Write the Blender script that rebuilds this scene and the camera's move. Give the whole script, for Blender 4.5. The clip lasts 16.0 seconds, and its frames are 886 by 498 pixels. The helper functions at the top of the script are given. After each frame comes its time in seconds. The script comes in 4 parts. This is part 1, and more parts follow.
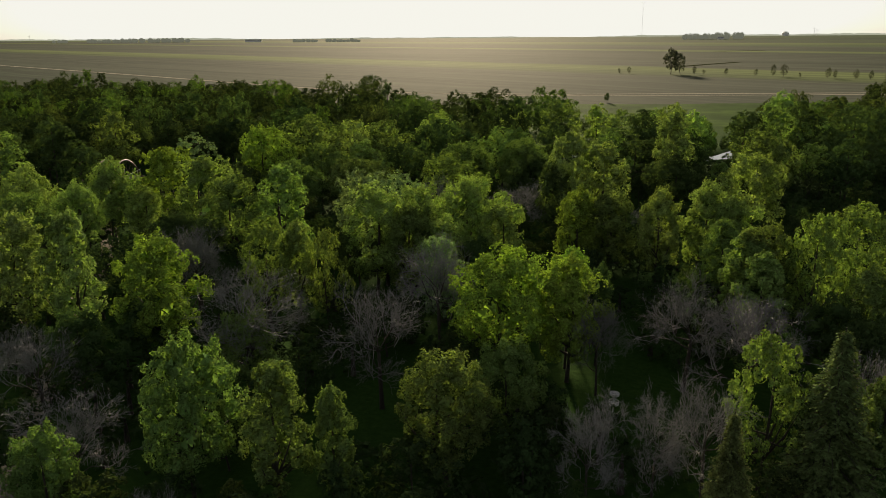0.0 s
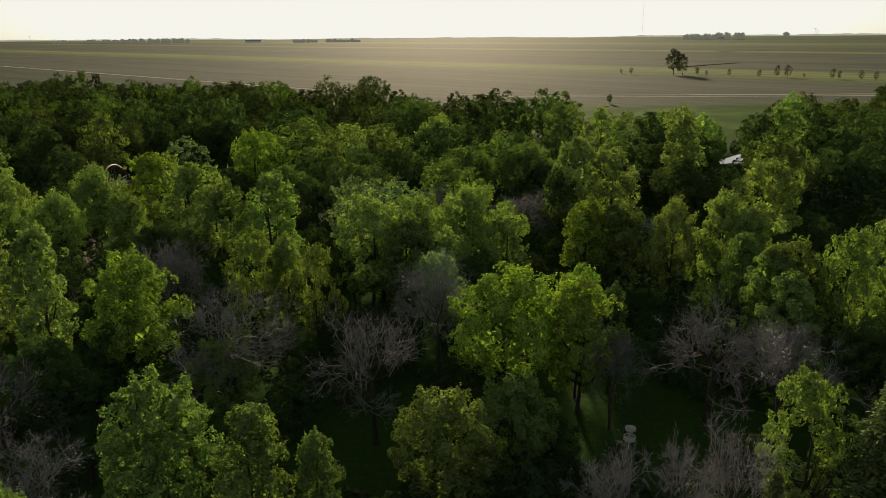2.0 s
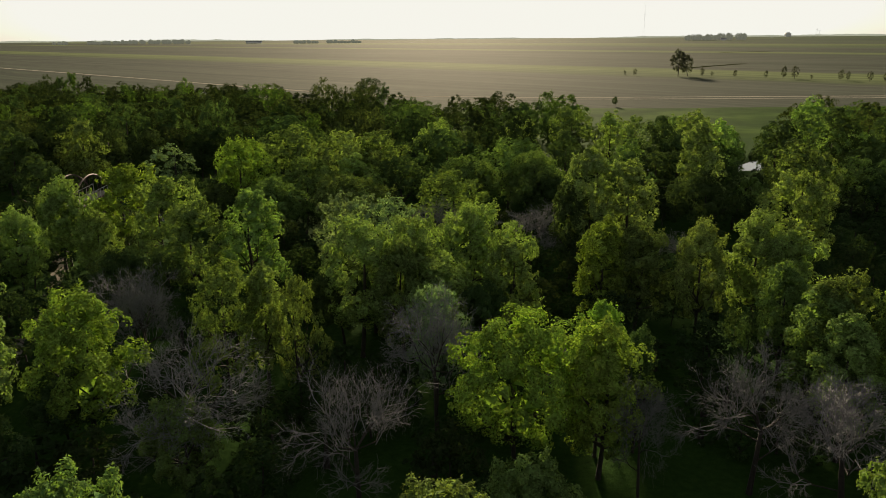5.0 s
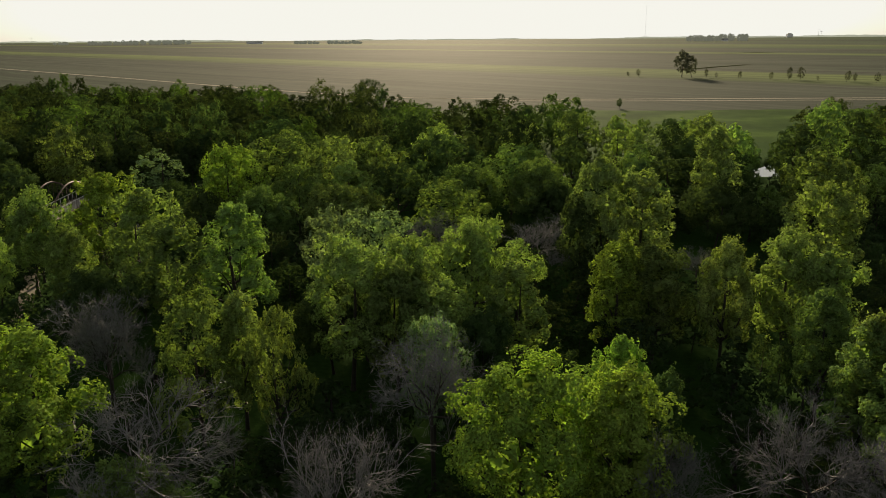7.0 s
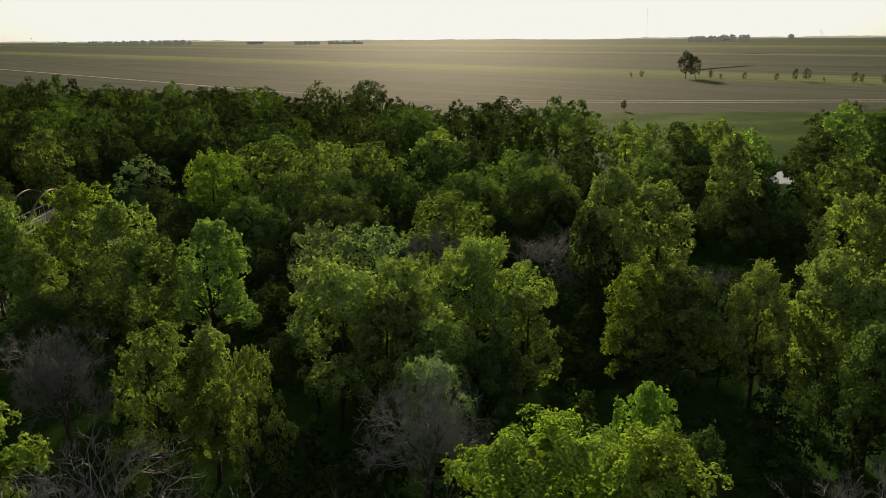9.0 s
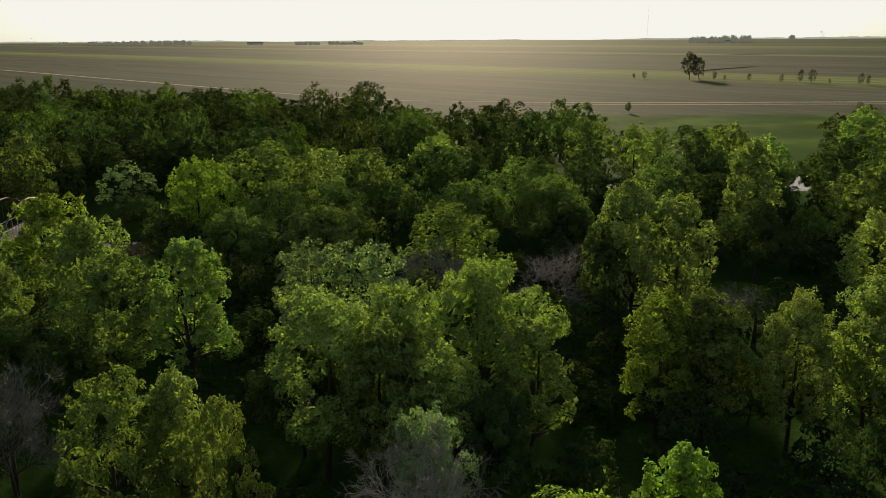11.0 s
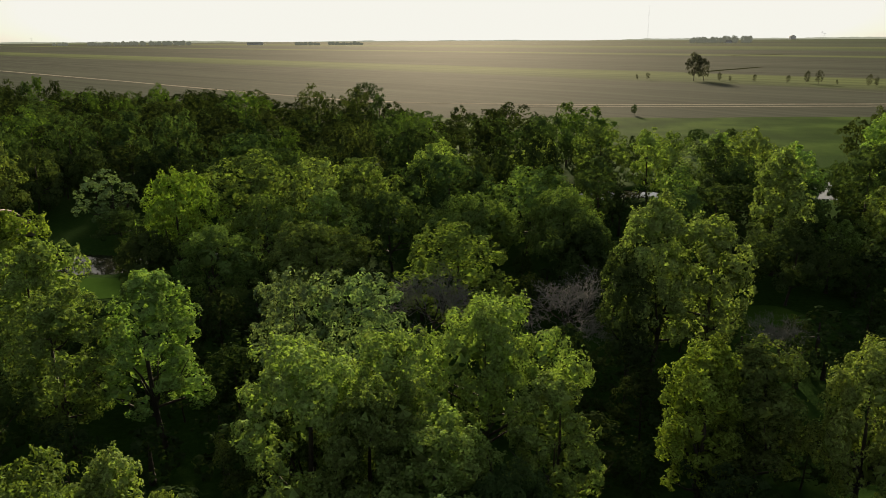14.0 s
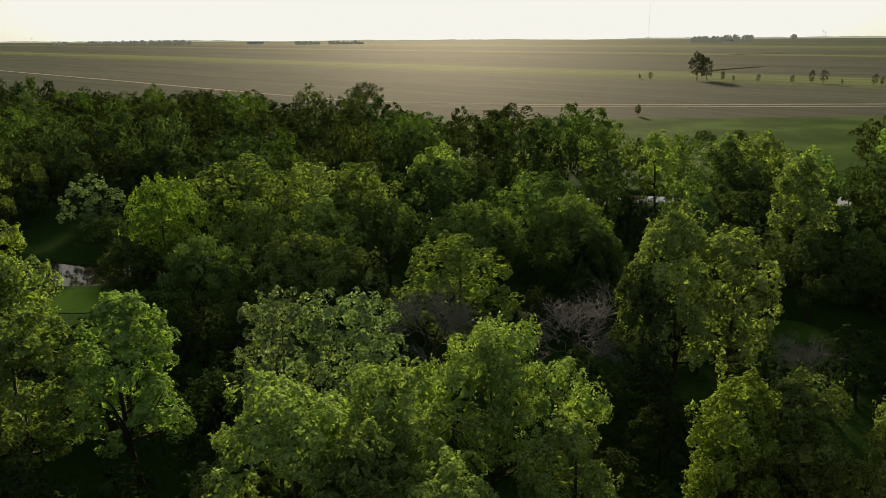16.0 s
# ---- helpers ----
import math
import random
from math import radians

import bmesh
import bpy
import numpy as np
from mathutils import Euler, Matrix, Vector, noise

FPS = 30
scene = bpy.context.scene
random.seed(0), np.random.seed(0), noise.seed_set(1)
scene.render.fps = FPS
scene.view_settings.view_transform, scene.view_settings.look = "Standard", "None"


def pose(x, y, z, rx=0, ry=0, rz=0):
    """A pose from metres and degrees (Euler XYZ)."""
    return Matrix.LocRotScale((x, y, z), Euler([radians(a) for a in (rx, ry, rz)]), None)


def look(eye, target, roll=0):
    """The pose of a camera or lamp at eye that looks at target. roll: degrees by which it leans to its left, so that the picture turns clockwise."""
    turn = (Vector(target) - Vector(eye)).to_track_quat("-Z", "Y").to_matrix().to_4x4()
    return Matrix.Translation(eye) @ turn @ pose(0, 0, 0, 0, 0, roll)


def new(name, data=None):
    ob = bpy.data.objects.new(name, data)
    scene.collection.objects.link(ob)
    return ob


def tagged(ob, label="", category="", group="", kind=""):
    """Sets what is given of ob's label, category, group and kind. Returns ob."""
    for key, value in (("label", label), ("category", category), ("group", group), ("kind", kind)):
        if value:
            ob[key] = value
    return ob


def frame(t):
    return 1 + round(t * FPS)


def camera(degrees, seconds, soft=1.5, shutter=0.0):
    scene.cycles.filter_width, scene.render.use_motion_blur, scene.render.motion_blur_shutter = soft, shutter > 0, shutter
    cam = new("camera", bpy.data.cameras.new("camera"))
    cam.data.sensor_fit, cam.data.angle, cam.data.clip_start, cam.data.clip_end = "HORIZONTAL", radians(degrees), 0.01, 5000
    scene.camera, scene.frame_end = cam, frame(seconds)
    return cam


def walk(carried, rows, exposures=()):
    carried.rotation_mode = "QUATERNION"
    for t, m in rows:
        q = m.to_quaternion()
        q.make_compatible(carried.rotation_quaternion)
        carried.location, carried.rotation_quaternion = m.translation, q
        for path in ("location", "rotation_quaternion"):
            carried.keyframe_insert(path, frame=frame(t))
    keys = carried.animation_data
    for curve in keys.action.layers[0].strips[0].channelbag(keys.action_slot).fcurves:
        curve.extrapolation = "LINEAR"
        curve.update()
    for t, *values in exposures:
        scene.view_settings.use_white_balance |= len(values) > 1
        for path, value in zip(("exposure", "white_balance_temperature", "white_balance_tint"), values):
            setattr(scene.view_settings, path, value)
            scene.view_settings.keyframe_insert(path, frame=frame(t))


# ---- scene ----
cam = camera(58.2, 16.0, soft=0.85)
PATH = [
    (0, (0.283, -0.253, 23.904), (-0.027, 19.051, 18.682), -0.41),
    (1, (0.275, 2.084, 23.882), (-0.037, 21.389, 18.662), -0.40),
    (2, (0.274, 4.455, 23.878), (-0.043, 23.761, 18.663), -0.42),
    (3, (0.283, 6.941, 23.879), (-0.041, 26.248, 18.672), -0.44),
    (4, (0.306, 9.580, 23.877), (-0.030, 28.889, 18.676), -0.45),
    (5, (0.335, 12.375, 23.867), (-0.012, 31.685, 18.672), -0.47),
    (6, (0.367, 15.303, 23.848), (0.008, 34.615, 18.660), -0.45),
    (7, (0.393, 18.324, 23.819), (0.023, 37.638, 18.638), -0.44),
    (8, (0.407, 21.381, 23.788), (0.029, 40.696, 18.613), -0.42),
    (9, (0.402, 24.412, 23.756), (0.016, 43.729, 18.587), -0.39),
    (10, (0.372, 27.356, 23.729), (-0.018, 46.674, 18.566), -0.36),
    (11, (0.318, 30.161, 23.710), (-0.076, 49.480, 18.552), -0.34),
    (12, (0.240, 32.789, 23.700), (-0.155, 52.109, 18.546), -0.33),
    (13, (0.145, 35.221, 23.698), (-0.250, 54.543, 18.548), -0.32),
    (14, (0.049, 37.473, 23.699), (-0.348, 56.795, 18.549), -0.33),
    (15, (-0.030, 39.593, 23.694), (-0.431, 58.913, 18.540), -0.34),
    (16, (-0.062, 41.670, 23.669), (-0.474, 60.986, 18.502), -0.35),
]
walk(cam, [(t, look(eye, target, roll)) for t, eye, target, roll in PATH], [(0, 1.5, 7250, 10), (16, 1.5, 7250, 10)])

# ---- light: hazy evening sky with a low sun straight ahead ----
SUN_ELEVATION, SUN_TURN = 13.5, -0.8
world = bpy.data.worlds.new("evening_sky")
scene.world = world
world.use_nodes = True
wn = world.node_tree.nodes
sky = wn.new("ShaderNodeTexSky")
sky.sky_type = "NISHITA"
sky.sun_disc = False
sky.sun_elevation = radians(SUN_ELEVATION)
sky.sun_rotation = radians(SUN_TURN)
sky.air_density, sky.dust_density, sky.ozone_density = 1.0, 1.4, 1.0
haze = wn.new("ShaderNodeHueSaturation")
haze.inputs["Saturation"].default_value = 0.34
wn["Background"].inputs["Strength"].default_value = 0.113
world.node_tree.links.new(sky.outputs["Color"], haze.inputs["Color"])
soft_sky = wn.new("ShaderNodeGamma")
soft_sky.inputs["Gamma"].default_value = 0.7
dim_sky = wn.new("ShaderNodeVectorMath")
dim_sky.operation = "SCALE"
dim_sky.inputs["Scale"].default_value = 0.34
world.node_tree.links.new(haze.outputs[0], dim_sky.inputs[0])
world.node_tree.links.new(dim_sky.outputs[0], soft_sky.inputs["Color"])
veil = wn.new("ShaderNodeVectorMath")
veil.operation = "MINIMUM"
veil.inputs[1].default_value = (2.72, 2.85, 2.88)
world.node_tree.links.new(soft_sky.outputs[0], veil.inputs[0])
world.node_tree.links.new(veil.outputs[0], wn["Background"].inputs["Color"])
sun_data = bpy.data.lights.new("sun", "SUN")
sun_data.energy, sun_data.angle, sun_data.color = 5.0, radians(5.0), (1.0, 0.84, 0.62)
sun = new("sun", sun_data)
e, a = radians(SUN_ELEVATION), radians(SUN_TURN)
sun.matrix_basis = look((0, 0, 60), (-math.sin(a) * math.cos(e), -math.cos(a) * math.cos(e), 60 - math.sin(e)))


# ---- materials ----
def material(name):
    m = bpy.data.materials.new(name)
    m.use_nodes = True
    nt = m.node_tree
    return m, nt, nt.nodes, nt.links, nt.nodes["Principled BSDF"]


def math_node(nt, op, a, b=None, c=None):
    n = nt.nodes.new("ShaderNodeMath")
    n.operation = op
    for k, v in enumerate((a, b, c)):
        if v is None:
            continue
        if isinstance(v, (int, float)):
            n.inputs[k].default_value = v
        else:
            nt.links.new(v, n.inputs[k])
    return n.outputs[0]


def mix_colour(nt, fac, a, b, how="MIX"):
    n = nt.nodes.new("ShaderNodeMix")
    n.data_type, n.blend_type = "RGBA", how
    for k, v in ((0, fac), (6, a), (7, b)):
        if isinstance(v, (int, float)):
            n.inputs[k].default_value = v
        elif isinstance(v, tuple):
            n.inputs[k].default_value = (*v, 1.0)
        else:
            nt.links.new(v, n.inputs[k])
    return n.outputs[2]


def noise_node(nt, vector, scale, detail=4.0, rough=0.55):
    n = nt.nodes.new("ShaderNodeTexNoise")
    n.inputs["Scale"].default_value, n.inputs["Detail"].default_value, n.inputs["Roughness"].default_value = scale, detail, rough
    if vector is not None:
        nt.links.new(vector, n.inputs["Vector"])
    return n.outputs["Fac"]


def ramp_node(nt, fac, stops, how="LINEAR"):
    n = nt.nodes.new("ShaderNodeValToRGB")
    n.color_ramp.interpolation = how
    while len(n.color_ramp.elements) < len(stops):
        n.color_ramp.elements.new(0.5)
    for el, (at, colour) in zip(n.color_ramp.elements, stops):
        el.position, el.color = at, (*colour, 1.0)
    nt.links.new(fac, n.inputs[0])
    return n.outputs[0]


def bump(nt, bsdf, height, strength, distance):
    b = nt.nodes.new("ShaderNodeBump")
    b.inputs["Strength"].default_value, b.inputs["Distance"].default_value = strength, distance
    nt.links.new(height, b.inputs["Height"])
    nt.links.new(b.outputs[0], bsdf.inputs["Normal"])


def leaf_material(name, colour, glow, through_share=0.24, gloss=0.0, grain=0.78):
    """Thin leaves: gloss on the face, light coming through from behind; each tree and each leaf a little different."""
    m, nt, nodes, links, bsdf = material(name)
    info, geo = nodes.new("ShaderNodeObjectInfo"), nodes.new("ShaderNodeNewGeometry")
    hue = nodes.new("ShaderNodeHueSaturation")
    hue.inputs["Color"].default_value = (*colour, 1.0)
    tree_hue = math_node(nt, "MULTIPLY_ADD", info.outputs["Random"], 0.032, 0.490)
    links.new(math_node(nt, "MULTIPLY_ADD", geo.outputs["Random Per Island"], 0.02, math_node(nt, "ADD", tree_hue, -0.01)), hue.inputs["Hue"])
    patch = noise_node(nt, geo.outputs["Position"], 0.16, 2.0)
    light = math_node(nt, "MULTIPLY_ADD", geo.outputs["Random Per Island"], grain, math_node(nt, "MULTIPLY_ADD", patch, 0.8, math_node(nt, "MULTIPLY", info.outputs["Random"], 0.22)))
    spray = noise_node(nt, geo.outputs["Position"], 1.15, 1.5)
    light = math_node(nt, "MULTIPLY_ADD", spray, 1.1, light)
    links.new(math_node(nt, "ADD", light, -0.06 - grain / 2), hue.inputs["Value"])
    links.new(hue.outputs[0], bsdf.inputs["Base Color"])
    bsdf.inputs["Roughness"].default_value = 0.75
    bsdf.inputs["Specular IOR Level"].default_value = gloss
    lit = nodes.new("ShaderNodeBsdfTranslucent")
    links.new(mix_colour(nt, 1.0, hue.outputs[0], glow, "MULTIPLY"), lit.inputs["Color"])
    mixed = nodes.new("ShaderNodeMixShader")
    mixed.inputs[0].default_value = through_share
    links.new(bsdf.outputs[0], mixed.inputs[1])
    links.new(lit.outputs[0], mixed.inputs[2])
    links.new(mixed.outputs[0], nodes["Material Output"].inputs["Surface"])
    return m


LEAF = {
    "bright": leaf_material("bright_spring_leaf", (0.154, 0.240, 0.052), (1.5, 1.55, 0.65)),
    "ash": leaf_material("mid_green_leaf", (0.110, 0.163, 0.055), (1.5, 1.55, 0.65)),
    "olive": leaf_material("olive_green_leaf", (0.167, 0.240, 0.079), (1.5, 1.55, 0.65)),
    "pale": leaf_material("grey_green_leaf", (0.147, 0.217, 0.112), (1.5, 1.55, 0.75)),
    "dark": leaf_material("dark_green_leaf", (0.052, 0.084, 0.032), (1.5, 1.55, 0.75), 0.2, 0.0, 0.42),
    # deep: darker green, the shade of the inner wood put into the colour
    "deep": leaf_material("shade_darkened_leaf", (0.029, 0.047, 0.019), (1.5, 1.55, 0.75), 0.2, 0.0, 0.42),
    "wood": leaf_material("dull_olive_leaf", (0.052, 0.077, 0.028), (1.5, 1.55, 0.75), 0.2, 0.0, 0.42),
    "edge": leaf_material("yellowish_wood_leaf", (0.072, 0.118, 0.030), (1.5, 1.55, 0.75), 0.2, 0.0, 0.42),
    # far: leaf green greyed to stand in for haze over the open fields
    "far": leaf_material("haze_greyed_leaf", (0.070, 0.080, 0.055), (1.3, 1.3, 0.8), 0.2, 0.0, 0.42),
    "tall": leaf_material("dusty_green_leaf", (0.170, 0.230, 0.082), (1.4, 1.5, 0.65)),
    "tuft": leaf_material("yellow_green_leaf", (0.124, 0.184, 0.055), (1.5, 1.55, 0.65)),
    "spruce": leaf_material("spruce_needles", (0.094, 0.128, 0.050), (1.4, 1.3, 0.6), 0.15),
}


def bark_material(name, dark, light):
    m, nt, nodes, links, bsdf = material(name)
    tc, info = nodes.new("ShaderNodeTexCoord"), nodes.new("ShaderNodeObjectInfo")
    n = noise_node(nt, tc.outputs["Object"], 3.0, 6.0, 0.7)
    c = ramp_node(nt, n, [(0.3, dark), (0.7, light)])
    links.new(mix_colour(nt, math_node(nt, "MULTIPLY", info.outputs["Random"], 0.5), c, dark), bsdf.inputs["Base Color"])
    bsdf.inputs["Roughness"].default_value = 0.9
    bump(nt, bsdf, noise_node(nt, tc.outputs["Object"], 14.0, 4.0), 0.5, 0.03)
    return m


BARK = bark_material("grey_brown_bark", (0.014, 0.012, 0.010), (0.045, 0.038, 0.031))
DEAD = bark_material("weathered_grey_twig", (0.086, 0.089, 0.096), (0.220, 0.224, 0.236))


def ground_material():
    m, nt, nodes, links, bsdf = material("grassland_and_fields")
    geo, sep = nodes.new("ShaderNodeNewGeometry"), nodes.new("ShaderNodeSeparateXYZ")
    pos = geo.outputs["Position"]
    links.new(pos, sep.inputs[0])
    x, y, z = sep.outputs
    u = math_node(nt, "MULTIPLY", math_node(nt, "ADD", x, y), 0.7071)
    v = math_node(nt, "MULTIPLY", math_node(nt, "SUBTRACT", y, x), 0.7071)
    wob = noise_node(nt, pos, 0.012, 3.0)
    u = math_node(nt, "ADD", u, math_node(nt, "MULTIPLY_ADD", wob, 26.0, -13.0))
    # crop strips run along v; their order goes with the logarithm of u
    lg = math_node(nt, "DIVIDE", math_node(nt, "LOGARITHM", math_node(nt, "MAXIMUM", u, 60.0), 10.0), 4.0)
    soil, soil2, pasture, crop, dim = (0.054, 0.064, 0.055), (0.046, 0.058, 0.048), (0.065, 0.086, 0.048), (0.090, 0.120, 0.056), (0.053, 0.076, 0.050)

    def s(metres):
        return math.log10(metres) / 4.0
    strips = ramp_node(nt, lg, [(0.0, soil2), (s(205), soil2), (s(214), soil), (s(405), soil), (s(418), pasture), (s(470), crop), (s(505), crop), (s(520), soil),
                                (s(660), soil2), (s(700), soil), (s(930), soil2), (s(955), crop), (s(1010), crop), (s(1040), soil2), (s(1300), soil), (s(1350), dim),
                                (s(1700), crop), (s(1800), soil), (s(2300), dim), (s(2600), soil2), (s(3300), dim)])
    comb = nodes.new("ShaderNodeCombineXYZ")
    links.new(math_node(nt, "MULTIPLY", u, 0.10), comb.inputs[0])
    links.new(math_node(nt, "MULTIPLY", v, 0.0022), comb.inputs[1])
    rows = noise_node(nt, comb.outputs[0], 1.0, 6.0, 0.72)
    strips = mix_colour(nt, 0.45, strips, ramp_node(nt, rows, [(0.40, (0.50, 0.51, 0.53)), (0.60, (1.4, 1.38, 1.3))]), "MULTIPLY")
    patches = noise_node(nt, pos, 0.006, 4.0)
    strips = mix_colour(nt, 0.6, strips, ramp_node(nt, patches, [(0.3, (0.7, 0.74, 0.7)), (0.7, (1.15, 1.1, 1.05))]), "MULTIPLY")
    fine, tuft = noise_node(nt, pos, 2.2, 6.0, 0.7), noise_node(nt, pos, 0.16, 4.0)
    grass = ramp_node(nt, fine, [(0.25, (0.012, 0.032, 0.007)), (0.55, (0.024, 0.058, 0.012)), (0.8, (0.042, 0.078, 0.018))])
    grass = mix_colour(nt, math_node(nt, "MULTIPLY", tuft, 0.5), grass, (0.018, 0.034, 0.011))
    meadow = mix_colour(nt, 0.8, grass, ramp_node(nt, noise_node(nt, pos, 0.05, 5.0, 0.6), [(0.38, (0.016, 0.038, 0.008)), (0.52, (0.028, 0.060, 0.012)), (0.62, (0.048, 0.088, 0.018))]))
    far_side = math_node(nt, "GREATER_THAN", y, 200.0)
    grass = mix_colour(nt, far_side, grass, meadow)
    edge = math_node(nt, "ADD", y, math_node(nt, "MULTIPLY_ADD", noise_node(nt, pos, 0.03, 3.0), 14.0, -7.0))
    field = math_node(nt, "GREATER_THAN", math_node(nt, "ADD", edge, math_node(nt, "MULTIPLY", math_node(nt, "MINIMUM", x, 0.0), -0.25)), 279.0)
    land = mix_colour(nt, field, grass, strips)
    mud = math_node(nt, "LESS_THAN", math_node(nt, "ADD", z, math_node(nt, "MULTIPLY", fine, 0.3)), -0.25)
    links.new(mix_colour(nt, mud, land, (0.017, 0.019, 0.011)), bsdf.inputs["Base Color"])
    bsdf.inputs["Roughness"].default_value = 0.95
    bsdf.inputs["Specular IOR Level"].default_value = 0.0025
    bump(nt, bsdf, fine, 0.6, 0.15)
    return m


def plain(name, colour, rough=0.6, metal=0.0, grain=12.0, depth=0.25):
    m, nt, nodes, links, bsdf = material(name)
    tc = nodes.new("ShaderNodeTexCoord")
    n = noise_node(nt, tc.outputs["Object"], grain, 5.0, 0.65)
    big = noise_node(nt, tc.outputs["Object"], grain * 0.12, 3.0)
    shade = math_node(nt, "MULTIPLY_ADD", math_node(nt, "ADD", n, big), depth, 1.0 - depth)
    c = nodes.new("ShaderNodeHueSaturation")
    c.inputs["Color"].default_value = (*colour, 1.0)
    links.new(shade, c.inputs["Value"])
    links.new(c.outputs[0], bsdf.inputs["Base Color"])
    bsdf.inputs["Roughness"].default_value, bsdf.inputs["Metallic"].default_value = rough, metal
    if rough > 0.9:
        bsdf.inputs["Specular IOR Level"].default_value = 0.0
    bump(nt, bsdf, n, 0.3, 0.01)
    return m


GROUND = ground_material()
WEEDS = plain("dark_ditch_weeds", (0.022, 0.026, 0.013), 0.95, 0.0, 0.4, 0.4)
LAWN = plain("mown_grass", (0.034, 0.074, 0.015), 0.95, 0.0, 1.5, 0.4)
GRAVEL = plain("pale_gravel", (0.17, 0.158, 0.138), 0.95, 0.0, 6.0, 0.35)
DIRT_ROAD = plain("pale_dirt_road", (0.25, 0.238, 0.205), 0.95, 0.0, 0.15, 0.3)
STEEL = plain("galvanised_steel", (0.55, 0.56, 0.58), 0.4, 0.9)
PALE_STEEL = plain("pale_painted_steel", (0.62, 0.63, 0.66), 0.5, 0.2)
ROOF = plain("weathered_pale_sheet_metal", (0.22, 0.225, 0.23), 0.6, 0.2, 3.0, 0.35)
RUST = plain("weathering_steel", (0.095, 0.066, 0.055), 0.75, 0.1, 4.0, 0.3)
BOARD = plain("grey_weathered_boards", (0.30, 0.28, 0.26), 0.85, 0.0, 5.0, 0.35)
WHITE = plain("white_painted_metal", (0.75, 0.75, 0.75), 0.5)


def water_material():
    m, nt, nodes, links, bsdf = material("still_river_water")
    bsdf.inputs["Base Color"].default_value = (0.030, 0.032, 0.022, 1.0)
    bsdf.inputs["Roughness"].default_value = 0.04
    bsdf.inputs["IOR"].default_value = 1.33
    geo = nodes.new("ShaderNodeNewGeometry")
    bump(nt, bsdf, noise_node(nt, geo.outputs["Position"], 2.5, 3.0), 0.12, 0.02)
    return m


WATER = water_material()


# ---- mesh helpers ----
def mesh_of(name, verts, faces, smooth=False):
    me = bpy.data.meshes.new(name)
    me.from_pydata([tuple(p) for p in verts], [], faces)
    me.update()
    if smooth:
        me.polygons.foreach_set("use_smooth", [True] * len(me.polygons))
    return me


def part(name, me, mat, parent, label=""):
    """One mesh object under a thing or a part; the material belongs to the object, so that alike meshes can be shared."""
    if not me.materials:
        me.materials.append(None)
    ob = new(name, me)
    ob.material_slots[0].link = "OBJECT"
    ob.material_slots[0].material = mat
    ob.parent = parent
    return tagged(ob, label)


def tube(verts, faces, points, radii, sides=6):
    """Adds a tapered tube along points."""
    points = [Vector(p) for p in points]
    base = len(verts)
    for k, p in enumerate(points):
        d = (points[min(k + 1, len(points) - 1)] - points[max(k - 1, 0)]).normalized()
        a = d.orthogonal().normalized()
        b = d.cross(a)
        for s in range(sides):
            g = 2 * math.pi * s / sides
            verts.append(p + (a * math.cos(g) + b * math.sin(g)) * radii[k])
    for k in range(len(points) - 1):
        for s in range(sides):
            i, j = base + k * sides + s, base + k * sides + (s + 1) % sides
            faces.append((i, j, j + sides, i + sides))
    faces.append(tuple(base + (len(points) - 1) * sides + s for s in range(sides)))


def leaf_mesh(name, places, normals, length, width, rng, reach=0.0, sizes=None):
    """Many leaves, each a three-cornered blade; with a reach the crown is brought to that radius and 10 m of height."""
    n = len(places)
    if reach:
        wide = np.percentile(np.hypot(places[:, 0], places[:, 1]), 97)
        places = places * (reach / wide, reach / wide, 9.95 / np.percentile(places[:, 2], 99.7))
    nor = unit(normals)
    t = unit(np.cross(nor, rng.normal(size=(n, 3))))
    b = np.cross(nor, t)
    size = rng.uniform(0.65, 1.35, (n, 1)) * (1.0 if sizes is None else sizes[:, None])
    L, W = t * length * size / 2, b * width * size / 2
    co = np.stack([places - L * 0.8 - W, places + W - L * 0.5, places + L + W * 0.2], axis=1).reshape(-1, 3)
    return leaves_from(name, co, np.arange(n * 3).reshape(-1, 3))


def leaves_from(name, co, tri):
    me = bpy.data.meshes.new(name)
    me.vertices.add(len(co))
    me.vertices.foreach_set("co", co.ravel().astype(np.float32))
    me.loops.add(len(tri) * 3)
    me.loops.foreach_set("vertex_index", tri.ravel().astype(np.int32))
    me.polygons.add(len(tri))
    me.polygons.foreach_set("loop_start", (np.arange(len(tri)) * 3).astype(np.int32))
    me.update(calc_edges=True)
    return me


# ---- tree patterns, 10 m high, scaled as they are planted ----
# height over radius of the crown, how far down the leaves reach, how far the crown's masses stand apart
FORM = {"wide": (2.0, 0.36, 1.0), "round": (2.6, 0.33, 1.0), "upright": (3.4, 0.26, 1.0), "slim": (4.6, 0.22, 1.0), "tuft": (3.0, 0.24, 1.4),
        "bush": (2.4, 0.02, 1.1), "dome": (1.5, 0.04, 0.9)}


def unit(v):
    return v / np.linalg.norm(v, axis=-1, keepdims=True)


